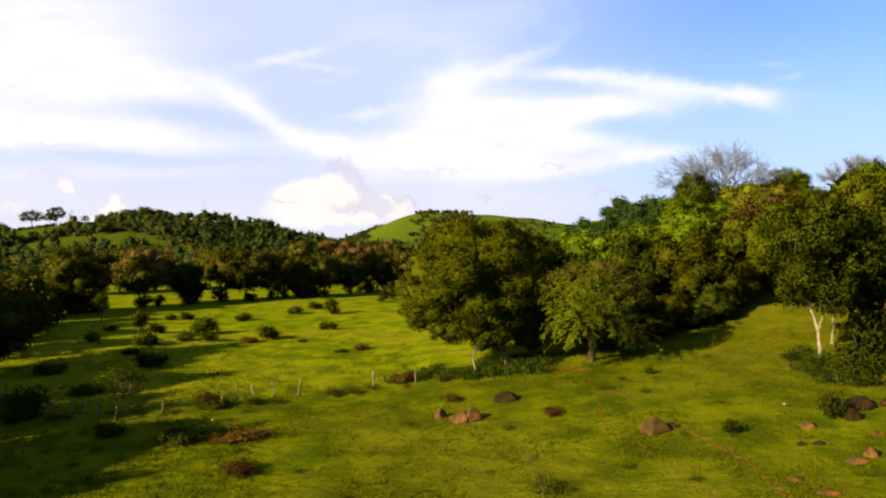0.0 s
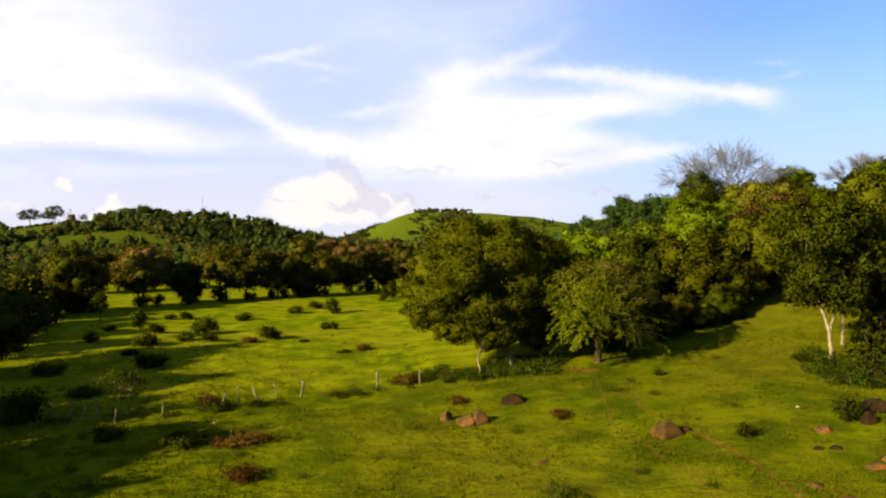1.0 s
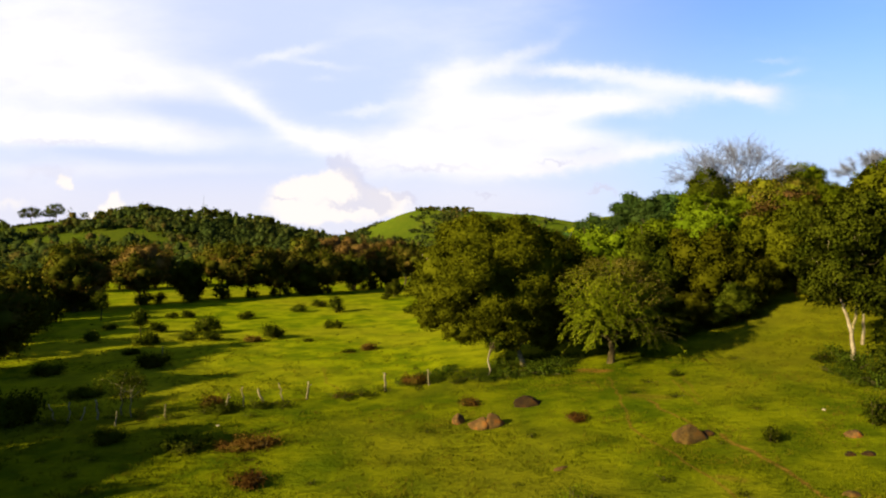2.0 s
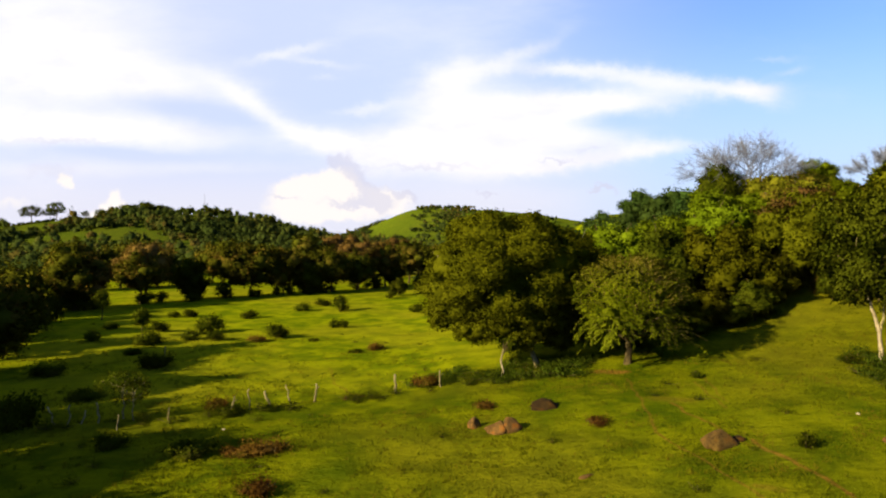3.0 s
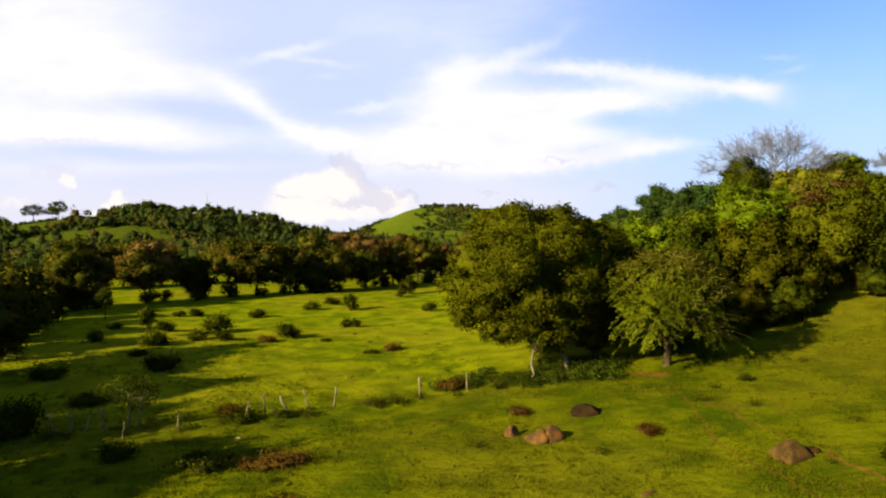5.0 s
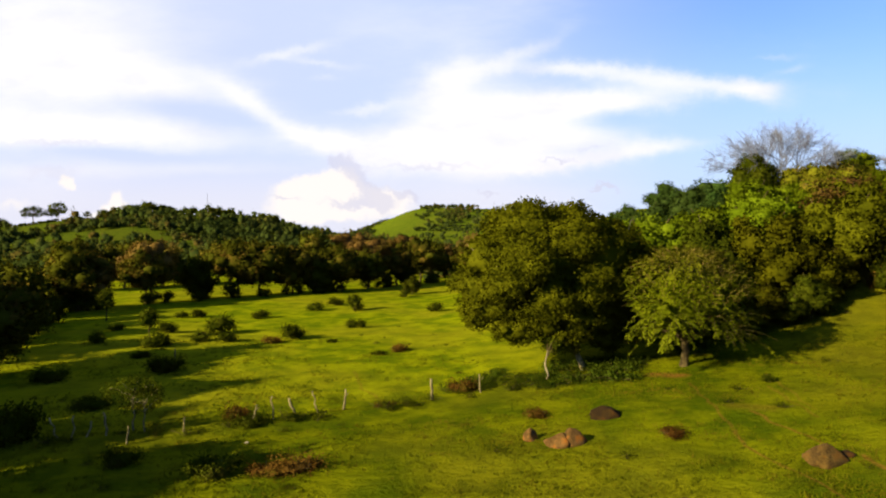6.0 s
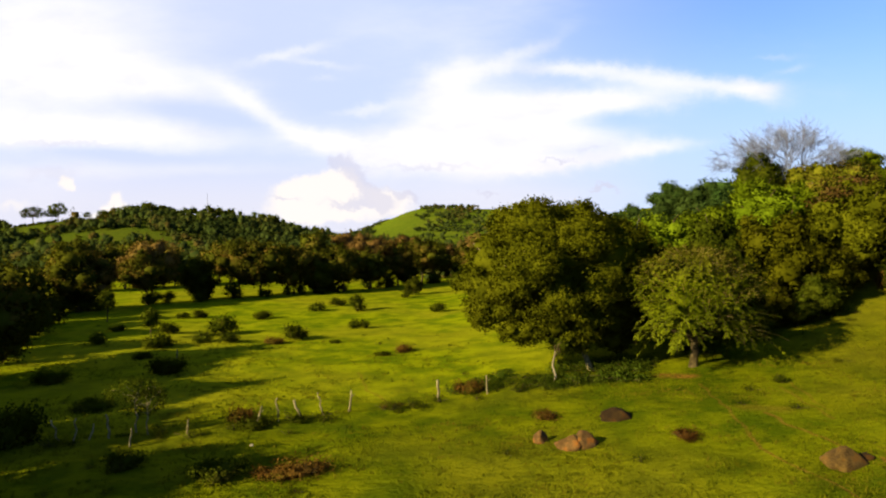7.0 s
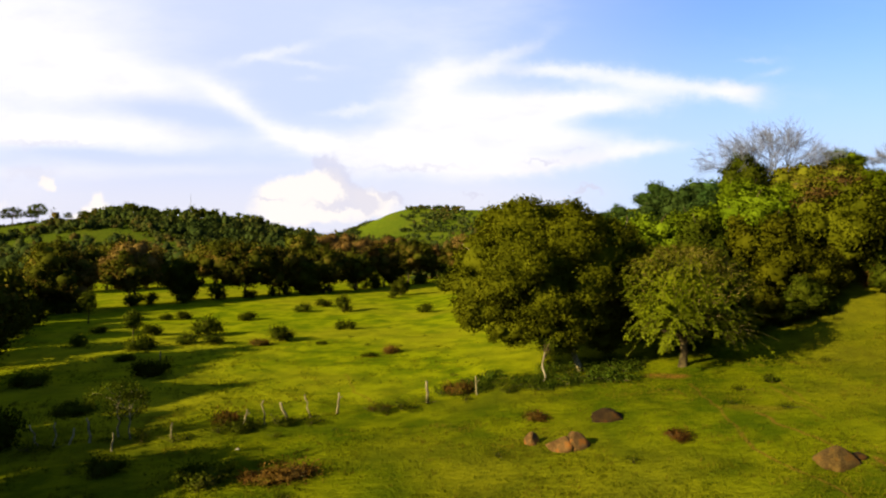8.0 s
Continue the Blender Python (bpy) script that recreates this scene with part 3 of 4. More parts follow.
def feathery_tree(place, height, spread, seed=5):
    """A tree of arching, drooping sprays set with small leaflets, and bare twigs on top."""
    rng = np.random.default_rng(seed)
    thing = new("feathery_tree")
    thing.location = place
    tagged(thing, "spreading tree with arching feathery green sprays and a stout trunk", "tree")
    fork = np.array([0.1, 0.0, height * 0.19])
    trunk = bent(rng, (0, 0, -0.15), fork, 0, 0.08, 7)
    part("trunk", mesh_of("trunk", *tube(trunk, 0.23 * np.array([1.5, 1.1, 1.0, 0.95, 0.9, 0.95, 1.0]), 10, rng, 0.06), BARK, True), thing)
    arms, centres, axes = [], [], []
    for k in range(32):
        a = 2 * np.pi * (k + rng.uniform(-0.4, 0.4)) / 32 * 3
        lift = 0.19 + 0.65 * ((k * 0.618) % 1.0)
        reach = spread * 0.5 * np.sqrt(1 - (lift - 0.3) ** 2 * 1.7) * rng.uniform(0.5, 0.8)
        tip = np.array([np.cos(a) * reach, np.sin(a) * reach, height * lift])
        line = bent(rng, fork, tip, 0.16, 0.08, 8)
        sprays = [tube(line, np.linspace(0.13, 0.03, 8), 6)]
        for _ in range(19):
            start = line[int(rng.integers(3, 8))]
            b = a + rng.normal() * 0.8
            out = np.array([np.cos(b), np.sin(b), rng.uniform(0.0, 0.75)])
            span = rng.uniform(1.2, 2.6)
            t = np.linspace(0, 1, 9)[:, None]
            curve = start + unit(out) * span * t + np.array([0, 0, -1]) * span * rng.uniform(0.25, 0.75) * t**2
            sprays.append(tube(curve, np.linspace(0.022, 0.006, 9), 3))
            way = unit(np.gradient(curve, axis=0))
            m = 56
            u = rng.uniform(0.1, 1.0, m) * 8
            lo = np.clip(u.astype(int), 0, 7)
            spot = curve[lo] + (curve[lo + 1] - curve[lo]) * (u - lo)[:, None]
            side = unit(np.cross(way[lo], rng.normal(size=(m, 3)) * 0.25 + np.array([0, 0, 1.0]))) * rng.choice([-1, 1], (m, 1))
            centres.append(spot + side * 0.08)
            axes.append(side + way[lo] * 0.7 + np.array([0, 0, -0.25]))
        arms.append(joined(sprays))
    twigs = []
    for _ in range(420):
        a, r = rng.uniform(0, 2 * np.pi), spread * 0.42 * np.sqrt(rng.uniform())
        z = height * (0.86 - 0.5 * (r / (spread * 0.5)) ** 2)
        start = np.array([np.cos(a) * r, np.sin(a) * r, z])
        shoot = bent(rng, start, start + np.array([np.cos(a) * 1.0, np.sin(a) * 1.0, 0.7]) * rng.uniform(0.3, 0.8), 0.1, 0.2, 5)
        twigs.append(tube(shoot, np.linspace(0.016, 0.006, 5), 3))
        spot = shoot[rng.integers(1, 5, 16)] + rng.normal(size=(16, 3)) * 0.10
        centres.append(spot)
        axes.append(rng.normal(size=(16, 3)) + np.array([np.cos(a), np.sin(a), -0.2]))
    masses = np.array([[0, 0, height * 0.50], [1.2, 0.8, height * 0.46], [-1.3, 0.5, height * 0.46], [0, -0.6, height * 0.6]]), np.array([[1.9, 1.9, 1.3]] * 4) * spread / 8.4
    core = [(c + BALL_V * r * 0.85 * (1 + 0.15 * rng.normal(size=(len(BALL_V), 1))), BALL_F, BALL_V) for c, r in zip(*masses)]
    spots, heart = np.concatenate(centres), np.array([0, 0, height * 0.4])
    for arm in arms:
        part("limb", mesh_of("limb", *arm, BARK, True), thing)
    part("twig_tuft", mesh_of("twig_tuft", *joined(twigs), TWIG, True), thing, "bare yellowish twigs")["kind"] = "stuff"
    part("crown", leaf_mesh("crown", joined([leaves(rng, spots, np.concatenate(axes), 0.20, 0.055, unit(spots - heart) + np.array([0, 0, 0.5])), *core]) + (2 * len(spots),), LEAF_FEATHER), thing)
    return thing


feathery_tree(at(10.3, 45.6, 0.05), 7.7, 8.4)



def pale_tree(label, place, height, spread, stems, seed, count, leaf):
    """A slender tree on crooked pale stems. stems: lists of (x, y, z, radius) from the foot up."""
    rng = np.random.default_rng(seed)
    thing = new("pale_trunked_tree")
    thing.location = place
    tagged(thing, label, "tree")
    top = np.array([stems[0][-1][:3], stems[-1][-1][:3]]).mean(0)
    centre = np.array([top[0] * 0.6, top[1] * 0.6, height * 0.61])
    masses = lobes_of(rng, centre, (spread * 0.5, spread * 0.5, height * 0.40), 22, 0.76, 0.24, 0.36)
    masses = masses[0], np.vstack([masses[1][:-1], masses[1][-1:] * 0.6])
    for k, stem in enumerate(stems):
        line = np.array(stem, float)
        t = np.linspace(0, len(line) - 1, 4 * len(line))
        fine = np.stack([np.interp(t, np.arange(len(line)), line[:, n]) for n in range(4)], 1)
        fine[1:-1, :2] += rng.normal(size=(len(fine) - 2, 2)) * 0.02
        part("trunk" if k == 0 else "stem", mesh_of("trunk", *tube(fine[:, :3], fine[:, 3], 8, rng, 0.05), BARK_PALE if k == 0 else WOOD, True), thing)
    for k in range(len(masses[0])):
        start = np.array(stems[k % len(stems)][-1][:3])
        part("limb", mesh_of("limb", *tube(bent(rng, start, masses[0][k], 0.08, 0.14), np.linspace(0.045, 0.012, 6), 5), WOOD if k % 3 == 0 else BARK, True), thing)
    part("crown", leaf_mesh("crown", crown_arrays(rng, masses, count, *leaf, 7, 0.25, 0), LEAF_DEEP), thing)
    return thing


pale_tree("slender tree with a forked white sunlit trunk and loose green foliage", at(23.4, 40.6, 0.05), 10.4, 6.2,
          [[(0, 0, -0.15, 0.15), (-0.05, 0, 1.0, 0.115), (-0.18, 0, 2.0, 0.10), (-0.55, 0.1, 3.2, 0.08), (-0.95, 0.2, 4.8, 0.06)], [(-0.16, 0, 1.9, 0.085), (0.15, 0.1, 2.8, 0.07), (0.30, 0.2, 4.2, 0.055)]], 21, 22000, (0.19, 0.13))
pale_tree("slender tree with a thin pale trunk beside the wood", at(26.5, 44.6, 0.05), 9.6, 5.6,
          [[(0, 0, -0.15, 0.11), (0.05, 0, 1.2, 0.085), (-0.05, 0, 2.6, 0.07), (0.2, 0, 4.4, 0.055)]], 22, 10000, (0.22, 0.15))
tree("young_tree", "small low-branched young tree with a thin pale crooked trunk", "tree", at(2.0, 45.3, 0.05), 2.9, 1.3, LEAF_DEEP, bark=BARK_PALE, seed=23, lobes=7,
     count=800, leaf=(0.16, 0.10), low=0.5, thick=0.055, off=(0.7, 0.9))

# ---------------------------------------------------------------- wooded knoll
KNOLL = "trees of the wooded knoll"
kinds = [
    tree("woodland_tree", "olive-green woodland tree with a rounded crown on the knoll", "tree", at(21.5, 58.0, 0.1), 7.8, 7.8, LEAF_OLIVE, seed=31, lobes=11, count=7000, leaf=(0.26, 0.17), low=0.02, group=KNOLL, knobs=14),
    tree("woodland_tree", "bright green woodland tree with a billowing sunlit crown", "tree", at(13.9, 61.5, 0.1), 9.4, 7.0, LEAF_BRIGHT, seed=32, lobes=11, count=7000, leaf=(0.26, 0.17), low=0.05, group=KNOLL, knobs=14),
    tree("woodland_tree", "deep green woodland tree in part shade", "tree", at(17.4, 58.5, 0.1), 8.2, 6.4, LEAF_DEEP, seed=33, lobes=10, count=7000, leaf=(0.26, 0.17), low=0.02, group=KNOLL, knobs=14),
    tree("woodland_tree", "yellowing sparse-leaved woodland tree on the knoll", "tree", at(40.5, 81.0, 0.1), 6.0, 7.5, LEAF_YELLOW, bark=BARK_GREY, seed=34, lobes=12, count=4500, leaf=(0.28, 0.18), low=0.25, group=KNOLL, knobs=14, clump=6),
    tree("woodland_tree", "dull blue-green woodland tree on the knoll's skyline", "tree", at(25.0, 81.5, 0.1), 6.6, 7.5, LEAF_BLUE, seed=35, lobes=9, count=6400, leaf=(0.245, 0.16), low=0.05, group=KNOLL, knobs=14),
    tree("woodland_tree", "rusty-leaved half-dry tree among green ones", "tree", at(30.5, 66.0, 0.1), 7.5, 6.0, LEAF_RUST, seed=36, lobes=9, count=4200, leaf=(0.28, 0.18), low=0.08, group=KNOLL, knobs=14, clump=6),
]
OLIVE, BRIGHT, DEEP, YELLOW, BLUE, RUST = range(6)
for kind, x, y, turn, size, tall in [
    (BRIGHT, 27.0, 72.5, 40, 0.92, 0.95), (OLIVE, 29.5, 61.5, 100, 1.0, 1.0), (OLIVE, 34.0, 68.0, 200, 1.0, 0.95), (DEEP, 9.4, 55.5, 20, 1.0, 1.05),
    (BRIGHT, 24.5, 65.5, 310, 0.95, 0.95), (BRIGHT, 19.8, 68.0, 150, 0.95, 0.9), (DEEP, 31.2, 82.0, 80, 0.95, 1.1), (YELLOW, 36.8, 80.5, 200, 1.0, 1.05), (BRIGHT, 33.0, 76.0, 200, 0.8, 0.85), (BRIGHT, 45.2, 85.5, 10, 0.75, 1.0),
    (OLIVE, 38.5, 60.0, 250, 1.25, 1.08), (BRIGHT, 44.0, 68.0, 95, 1.05, 0.98), (YELLOW, 35.5, 76.0, 60, 1.0, 0.95), (RUST, 37.5, 73.0, 130, 0.95, 0.9),
    (DEEP, 31.0, 47.0, 30, 1.05, 1.0), (DEEP, 29.8, 41.5, 170, 1.0, 1.1), (OLIVE, 34.0, 52.5, 280, 1.2, 1.15), (OLIVE, 41.0, 52.0, 70, 1.4, 1.2),
    (BLUE, 19.5, 88.0, 90, 0.9, 0.9), (BLUE, 16.0, 92.0, 45, 0.85, 0.85), (BLUE, 28.0, 80.5, 120, 0.95, 0.95),
    (BLUE, 22.0, 85.0, 10, 0.85, 0.95), (BLUE, 12.5, 95.0, 160, 0.8, 0.85), (BRIGHT, 16.5, 72.0, 250, 0.85, 0.85), (OLIVE, 50.0, 78.0, 15, 0.95, 0.78), (YELLOW, 47.5, 74.0, 15, 1.0, 0.95),
    (DEEP, 22.5, 54.0, 15, 0.5, 0.8), (OLIVE, 18.5, 53.4, 75, 0.55, 0.8), (OLIVE, 26.5, 58.9, 75, 0.6, 0.8), (OLIVE, 14.5, 53.5, 220, 0.75, 0.9), (OLIVE, 24.4, 56.6, 170, 0.6, 0.9),
    (RUST, 28.2, 60.6, 20, 0.55, 0.8), (DEEP, 31.4, 60.4, 290, 0.6, 0.8), (OLIVE, 16.6, 51.9, 40, 0.42, 0.7), (DEEP, 20.3, 53.0, 140, 0.40, 0.7), (OLIVE, 12.4, 51.0, 140, 0.5, 0.8),
    (OLIVE, 29.6, 37.0, 60, 0.85, 1.0), (DEEP, 28.2, 34.4, 10, 0.7, 0.9), (OLIVE, 33.0, 40.0, 160, 1.1, 1.1),
    (BRIGHT, 37.0, 92.0, 10, 0.75, 0.9), (BLUE, 25.0, 92.0, 200, 0.85, 0.9), (BRIGHT, 44.5, 78.5, 33, 0.62, 0.9), (DEEP, 34.0, 57.4, 80, 0.5, 0.8), (DEEP, 32.5, 54.6, 20, 0.40, 0.8), (OLIVE, 35.5, 54.2, 130, 0.42, 0.8), (DEEP, 29.8, 56.2, 300, 0.36, 0.8), (OLIVE, 38.5, 53.0, 30, 0.45, 0.8), (OLIVE, 37.5, 57.0, 10, 0.55, 0.8), (DEEP, 12.5, 70.0, 200, 0.9, 0.9), (OLIVE, 8.0, 64.0, 100, 0.85, 0.9),
]:
    again(kinds[kind], x, y, turn, size, tall)


def bare_tree(name, label, place, height, spread, seed, mat, fork=0.42, levels=6, twist=0.42, group="", lift=0.42):
    """A leafless tree: limbs that fork into ever finer twigs, under an umbrella-shaped outline."""
    rng = np.random.default_rng(seed)
    thing = new(name)
    thing.location = place
    tagged(thing, label, "tree", group)
    top = np.array([0, 0, height * fork])
    part("trunk", mesh_of("trunk", *tube(bent(rng, (0, 0, -0.2), top, 0, 0.06, 6), height * 0.02 * np.array([1.5, 1.1, 1.0, 0.9, 0.85, 0.8]), 8, rng, 0.04), mat, True), thing)
    for a in np.arange(8) * 0.82:
        limbs, ends = [], [(top, np.array([np.cos(a), np.sin(a), 0.55 + 0.6 * rng.uniform()]), height * 0.26)]
        for level in range(levels):
            grown = []
            for start, way, span in ends:
                tip = start + unit(way) * span * rng.uniform(0.8, 1.2)
                flung = np.hypot(tip[0], tip[1]) / (spread * 0.5)
                if flung > 0.9:
                    tip[:2] *= (0.9 + 0.1 * rng.uniform()) / flung
                roof = height * (1.0 - 0.30 * (np.hypot(tip[0], tip[1]) / (spread * 0.5)) ** 2)
                if tip[2] > roof:
                    tip[2] = roof - height * 0.22 * rng.uniform() ** 2
                r = max(height * 0.008 * 0.55**level, 0.014)
                limbs.append(tube(bent(rng, start, tip, 0.05, 0.10, 4), np.linspace(r, r * 0.6, 4), 3 if level > 1 else 6))
                for _ in range(3):
                    grown.append((tip, unit(tip - start) + rng.normal(size=3) * twist * np.array([1, 1, 0.7]) + np.array([0, 0, lift]), span * rng.uniform(0.6, 0.85)))
            ends = grown
        part("limb", mesh_of("limb", *joined(limbs), mat, True), thing)
    return thing


def fan_tree(label, place, height, spread, seed, fork=0.30):
    """A leafless tree whose limbs fan out from a low fork into a wide umbrella of fine twigs."""
    rng = np.random.default_rng(seed)
    thing = new("bare_tree")
    thing.location = place
    tagged(thing, label, "tree")
    top = np.array([0, 0, height * fork])
    part("trunk", mesh_of("trunk", *tube(bent(rng, (0, 0, -0.2), top, 0, 0.06, 6), height * 0.02 * np.array([1.5, 1.1, 1.0, 0.9, 0.85, 0.8]), 8, rng, 0.04), BARK_GREY, True), thing)

    def on_dome(angle, share):
        r = spread * 0.5 * share
        return np.array([np.cos(angle) * r, np.sin(angle) * r, height * (1.0 - 0.34 * share**2 - 0.10 * rng.uniform() ** 2)])

    for k in range(12):
        a, share = k * 2.4 + rng.normal() * 0.2, np.sqrt((k + 0.5) / 12)
        knee = top + (on_dome(a, share * 0.95) - top) * rng.uniform(0.42, 0.55)
        pieces = [tube(bent(rng, top, knee, 0.06, 0.10, 6), np.linspace(height * 0.0085, height * 0.005, 6), 6)]
        for _ in range(7):
            tip = on_dome(a + rng.normal() * 0.30 / max(share, 0.3), np.clip(share + rng.normal() * 0.20, 0.03, 0.97))
            pieces.append(tube(bent(rng, knee, tip, 0.05, 0.12, 6), np.linspace(height * 0.0040, 0.018, 6), 4))
            for _ in range(12):
                start = knee + (tip - knee) * rng.uniform(0.45, 1.0)
                out = unit(tip - knee) + rng.normal(size=3) * 0.55
                end = start + unit(out) * height * rng.uniform(0.05, 0.10)
                pieces.append(tube(bent(rng, start, end, 0.03, 0.15, 4), np.linspace(0.017, 0.009, 4), 3))
                for _ in range(3):
                    pieces.append(tube(bent(rng, end + (start - end) * rng.uniform(0, 0.6), end + (unit(out) + rng.normal(size=3) * 0.6) * height * 0.05, 0.0, 0.15, 3), np.linspace(0.014, 0.008, 3), 3))
        part("limb", mesh_of("limb", *joined(pieces), BARK_GREY, True), thing)
    return thing


fan_tree("tall leafless grey tree with an umbrella of fine twigs", at(35.3, 84.5, 0.1), 10.5, 15.4, 41)
fan_tree("leafless grey tree showing above the wood", at(57.0, 90.0, 0.1), 6.8, 10.0, 42)
bare_tree("bare_tree", "bare pale tangled branches at the edge of the wood", at(29.6, 42.6, 0.1), 8.0, 4.5, 43, WOOD, fork=0.5, levels=4, twist=0.9, lift=-0.1)

# ---------------------------------------------------------------- trees along the far edge of the pasture
HEDGE = "trees along the pasture's edge"
rows = [
    tree("hedgerow_tree", "dark green hedgerow tree with a broad low crown", "tree", at(-50.5, 90.0, 0.1), 8.2, 8.5, LEAF_HEDGE, seed=51, lobes=12, count=3000, leaf=(0.36, 0.24), low=0.14, group=HEDGE, knobs=9),
    tree("hedgerow_tree", "olive hedgerow tree with an uneven crown", "tree", at(-36.5, 110.5, 0.1), 8.6, 8.0, LEAF_HEDGE, seed=52, lobes=12, count=3000, leaf=(0.36, 0.24), low=0.2, group=HEDGE, knobs=9),
    tree("hedgerow_tree", "rust-brown dry hedgerow tree with a leaning dark trunk", "tree", at(-46.0, 101.0, 0.1), 9.2, 9.0, LEAF_RUST, seed=53, lobes=12, count=4200, leaf=(0.30, 0.19), low=0.3, group=HEDGE, knobs=9, clump=6),
    tree("hedgerow_tree", "small round hedgerow tree in shade", "tree", at(-41.2, 106.0, 0.1), 5.5, 6.0, LEAF_DEEP, seed=54, lobes=9, count=3200, leaf=(0.34, 0.22), low=0.05, group=HEDGE, knobs=9),
]
rng = np.random.default_rng(7)
line = [(-56, 84), (-48, 95), (-38, 106), (-27, 115), (-18, 125), (-8, 138), (4, 142), (18, 132)]
for (ax, ay), (bx, by) in zip(line, line[1:]):
    length = math.hypot(bx - ax, by - ay)
    for k in range(int(length / 3.5)):
        f = (k + rng.uniform(0.1, 0.9)) / int(length / 3.5)
        if -50 < ax + (bx - ax) * f < -34 and rng.uniform() < 0.5:
            continue
        kind = int(rng.choice([0, 0, 1, 1, 3, 2], p=[0.2, 0.2, 0.2, 0.15, 0.15, 0.1]))
        again(rows[kind], ax + (bx - ax) * f + rng.normal() * 1.2, ay + (by - ay) * f + rng.normal() * 1.5 + 1.0, rng.uniform(0, 360), rng.uniform(0.78, 1.15), rng.uniform(0.85, 1.1))
for x, y, kind, size in [
    (-35.5, 52, 0, 1.0), (-38.5, 47, 1, 1.0), (-43, 57.5, 0, 0.8), (-45.5, 64.5, 1, 0.7), (-47.5, 70.5, 0, 0.7), (-50, 61, 0, 0.9), (-53, 72, 1, 0.8), (-50, 77, 1, 0.7), (-53, 82, 0, 0.85), (-34.5, 48.5, 3, 0.7),
    # out of view on the left: added to throw shade over the near pasture
    (-39, 44, 0, 1.05), (-43, 36, 1, 1.1), (-37, 37, 1, 1.0), (-35, 30, 0, 0.97), (-33, 22.5, 1, 0.97), (-29, 15, 0, 0.9), (-37, 15, 0, 1.0), (-40, 26, 0, 1.15), (-31, 8, 1, 1.0), (-38.5, 20, 1, 1.1), (-34.5, 41, 3, 0.9), (-30.5, 18.5, 0, 0.92), (-29.5, 25, 1, 0.95),
]:
    again(rows[kind], x, y, rng.uniform(0, 360), size, rng.uniform(0.9, 1.1))
for (ax, ay), (bx, by) in zip(line, line[1:]):  # a second row across the narrow field behind
    for k in range(int(math.hypot(bx - ax, by - ay) / 4.5)):
        f = (k + rng.uniform(0.1, 0.9)) / int(math.hypot(bx - ax, by - ay) / 4.5)
        again(rows[int(rng.choice([0, 1, 2, 3], p=[0.35, 0.35, 0.15, 0.15]))], ax + (bx - ax) * f - 14 + rng.normal() * 1.5, ay + (by - ay) * f + 34 + rng.normal() * 2, rng.uniform(0, 360), rng.uniform(0.85, 1.2), rng.uniform(0.9, 1.1))
for x, y, kind, size in [(-22.0, 117.5, 1, 0.9), (-17.5, 123.5, 0, 0.85), (-25.0, 116.0, 3, 1.1)]:
    again(rows[kind], x, y, 40 * size, size, 0.95)
for x, y in [(-9.1, 112.4), (-2.0, 118.0), (3.5, 108.0)]:
    again(rows[3], x, y, rng.uniform(0, 360), 0.55)

# ---------------------------------------------------------------- woods and hills far off
def stand_of(rng, x, y, r, h, sprays):
    """One far tree or thicket: leaf sprays round a few lumpy inner masses."""
    c = np.array([x, y, float(land(x, y)) + h * 0.42])
    size = np.array([r, r, h * 0.55])
    for k in range(3):
        part_c = c + rng.normal(size=3) * size * np.array([0.42, 0.3, 0.30])
        part_s = size * rng.uniform(0.45, 0.72)
        way = unit(rng.normal(size=(sprays // 3, 3)) + np.array([0, -0.3, 0.4]))
        spots = part_c + way * part_s * rng.uniform(0.60, 1.15, (len(way), 1))
        masses.append(leaves(rng, spots, rng.normal(size=(len(way), 3)), 0.95, 0.72, unit(way + np.array([0, 0, 1.0]))))
        cores.append((part_c + KNOT_V * part_s * 0.66 * (1 + 0.2 * rng.normal(size=(len(KNOT_V), 1))), KNOT_F, unit(unit(KNOT_V / size) + np.array([0, 0, 1.0]))))


masses, cores = [], []
for _ in range(3300):
    y = 150 + 545 * rng.uniform() ** 1.35
    x = rng.uniform(-0.80, 0.62) * y
    ridge = y > 640 and x > 24 and (y < 668 or rng.uniform() > 0.3)
    slope = y > 560 and -95 < x < 24
    if ridge or slope or (x > 10 and y < 200) or (y < 176 and -70 < x < -14) or (330 < y < 460 and -0.66 * y < x < -0.12 * y):
        continue
    small = y > 665 and x > 24
    r = rng.uniform(0.8, 1.6) if small else rng.uniform(2.4, 4.2)
    stand_of(rng, x, y, r, r * (1.8 if small else rng.uniform(1.3, 2.2)), 27)
for _ in range(1750):  # the wooded hill
    y = rng.uniform(335, 455)
    x = rng.uniform(-0.70, -0.10) * y
    if (vnoise(x / 42, y / 26, 21) > 0.50 and y < 415) or (-0.42 < x / y < -0.29 and y > 395 and rng.uniform() < 0.6) or (-285 < x < -222 and y > 375 and rng.uniform() < 0.3):
        continue
    r = rng.uniform(1.5, 4.4) if not (-290 < x < -215 and y > 350) else rng.uniform(0.8, 1.6)
    stand_of(rng, x, y, r, r * rng.uniform(0.9, 1.4) if rng.uniform() < 0.8 else r * 2.0, 45)
for _ in range(760):  # the grassy hill behind, wooded on its flanks and in a gully
    y, x = rng.uniform(575, 705), rng.uniform(-150, 30)
    edge = x + 10 * float(vnoise(y / 18, x / 30, 4))
    if -66 < edge < -28 and vnoise(x / 9, y / 20, 5) < 0.85:
        continue
    if edge > -28 and y > 640 and vnoise(x / 20, y / 15, 6) < -0.1:
        continue
    r = rng.uniform(2.0, 4.0)
    stand_of(rng, x, y, r, r * rng.uniform(0.9, 1.5), 30)
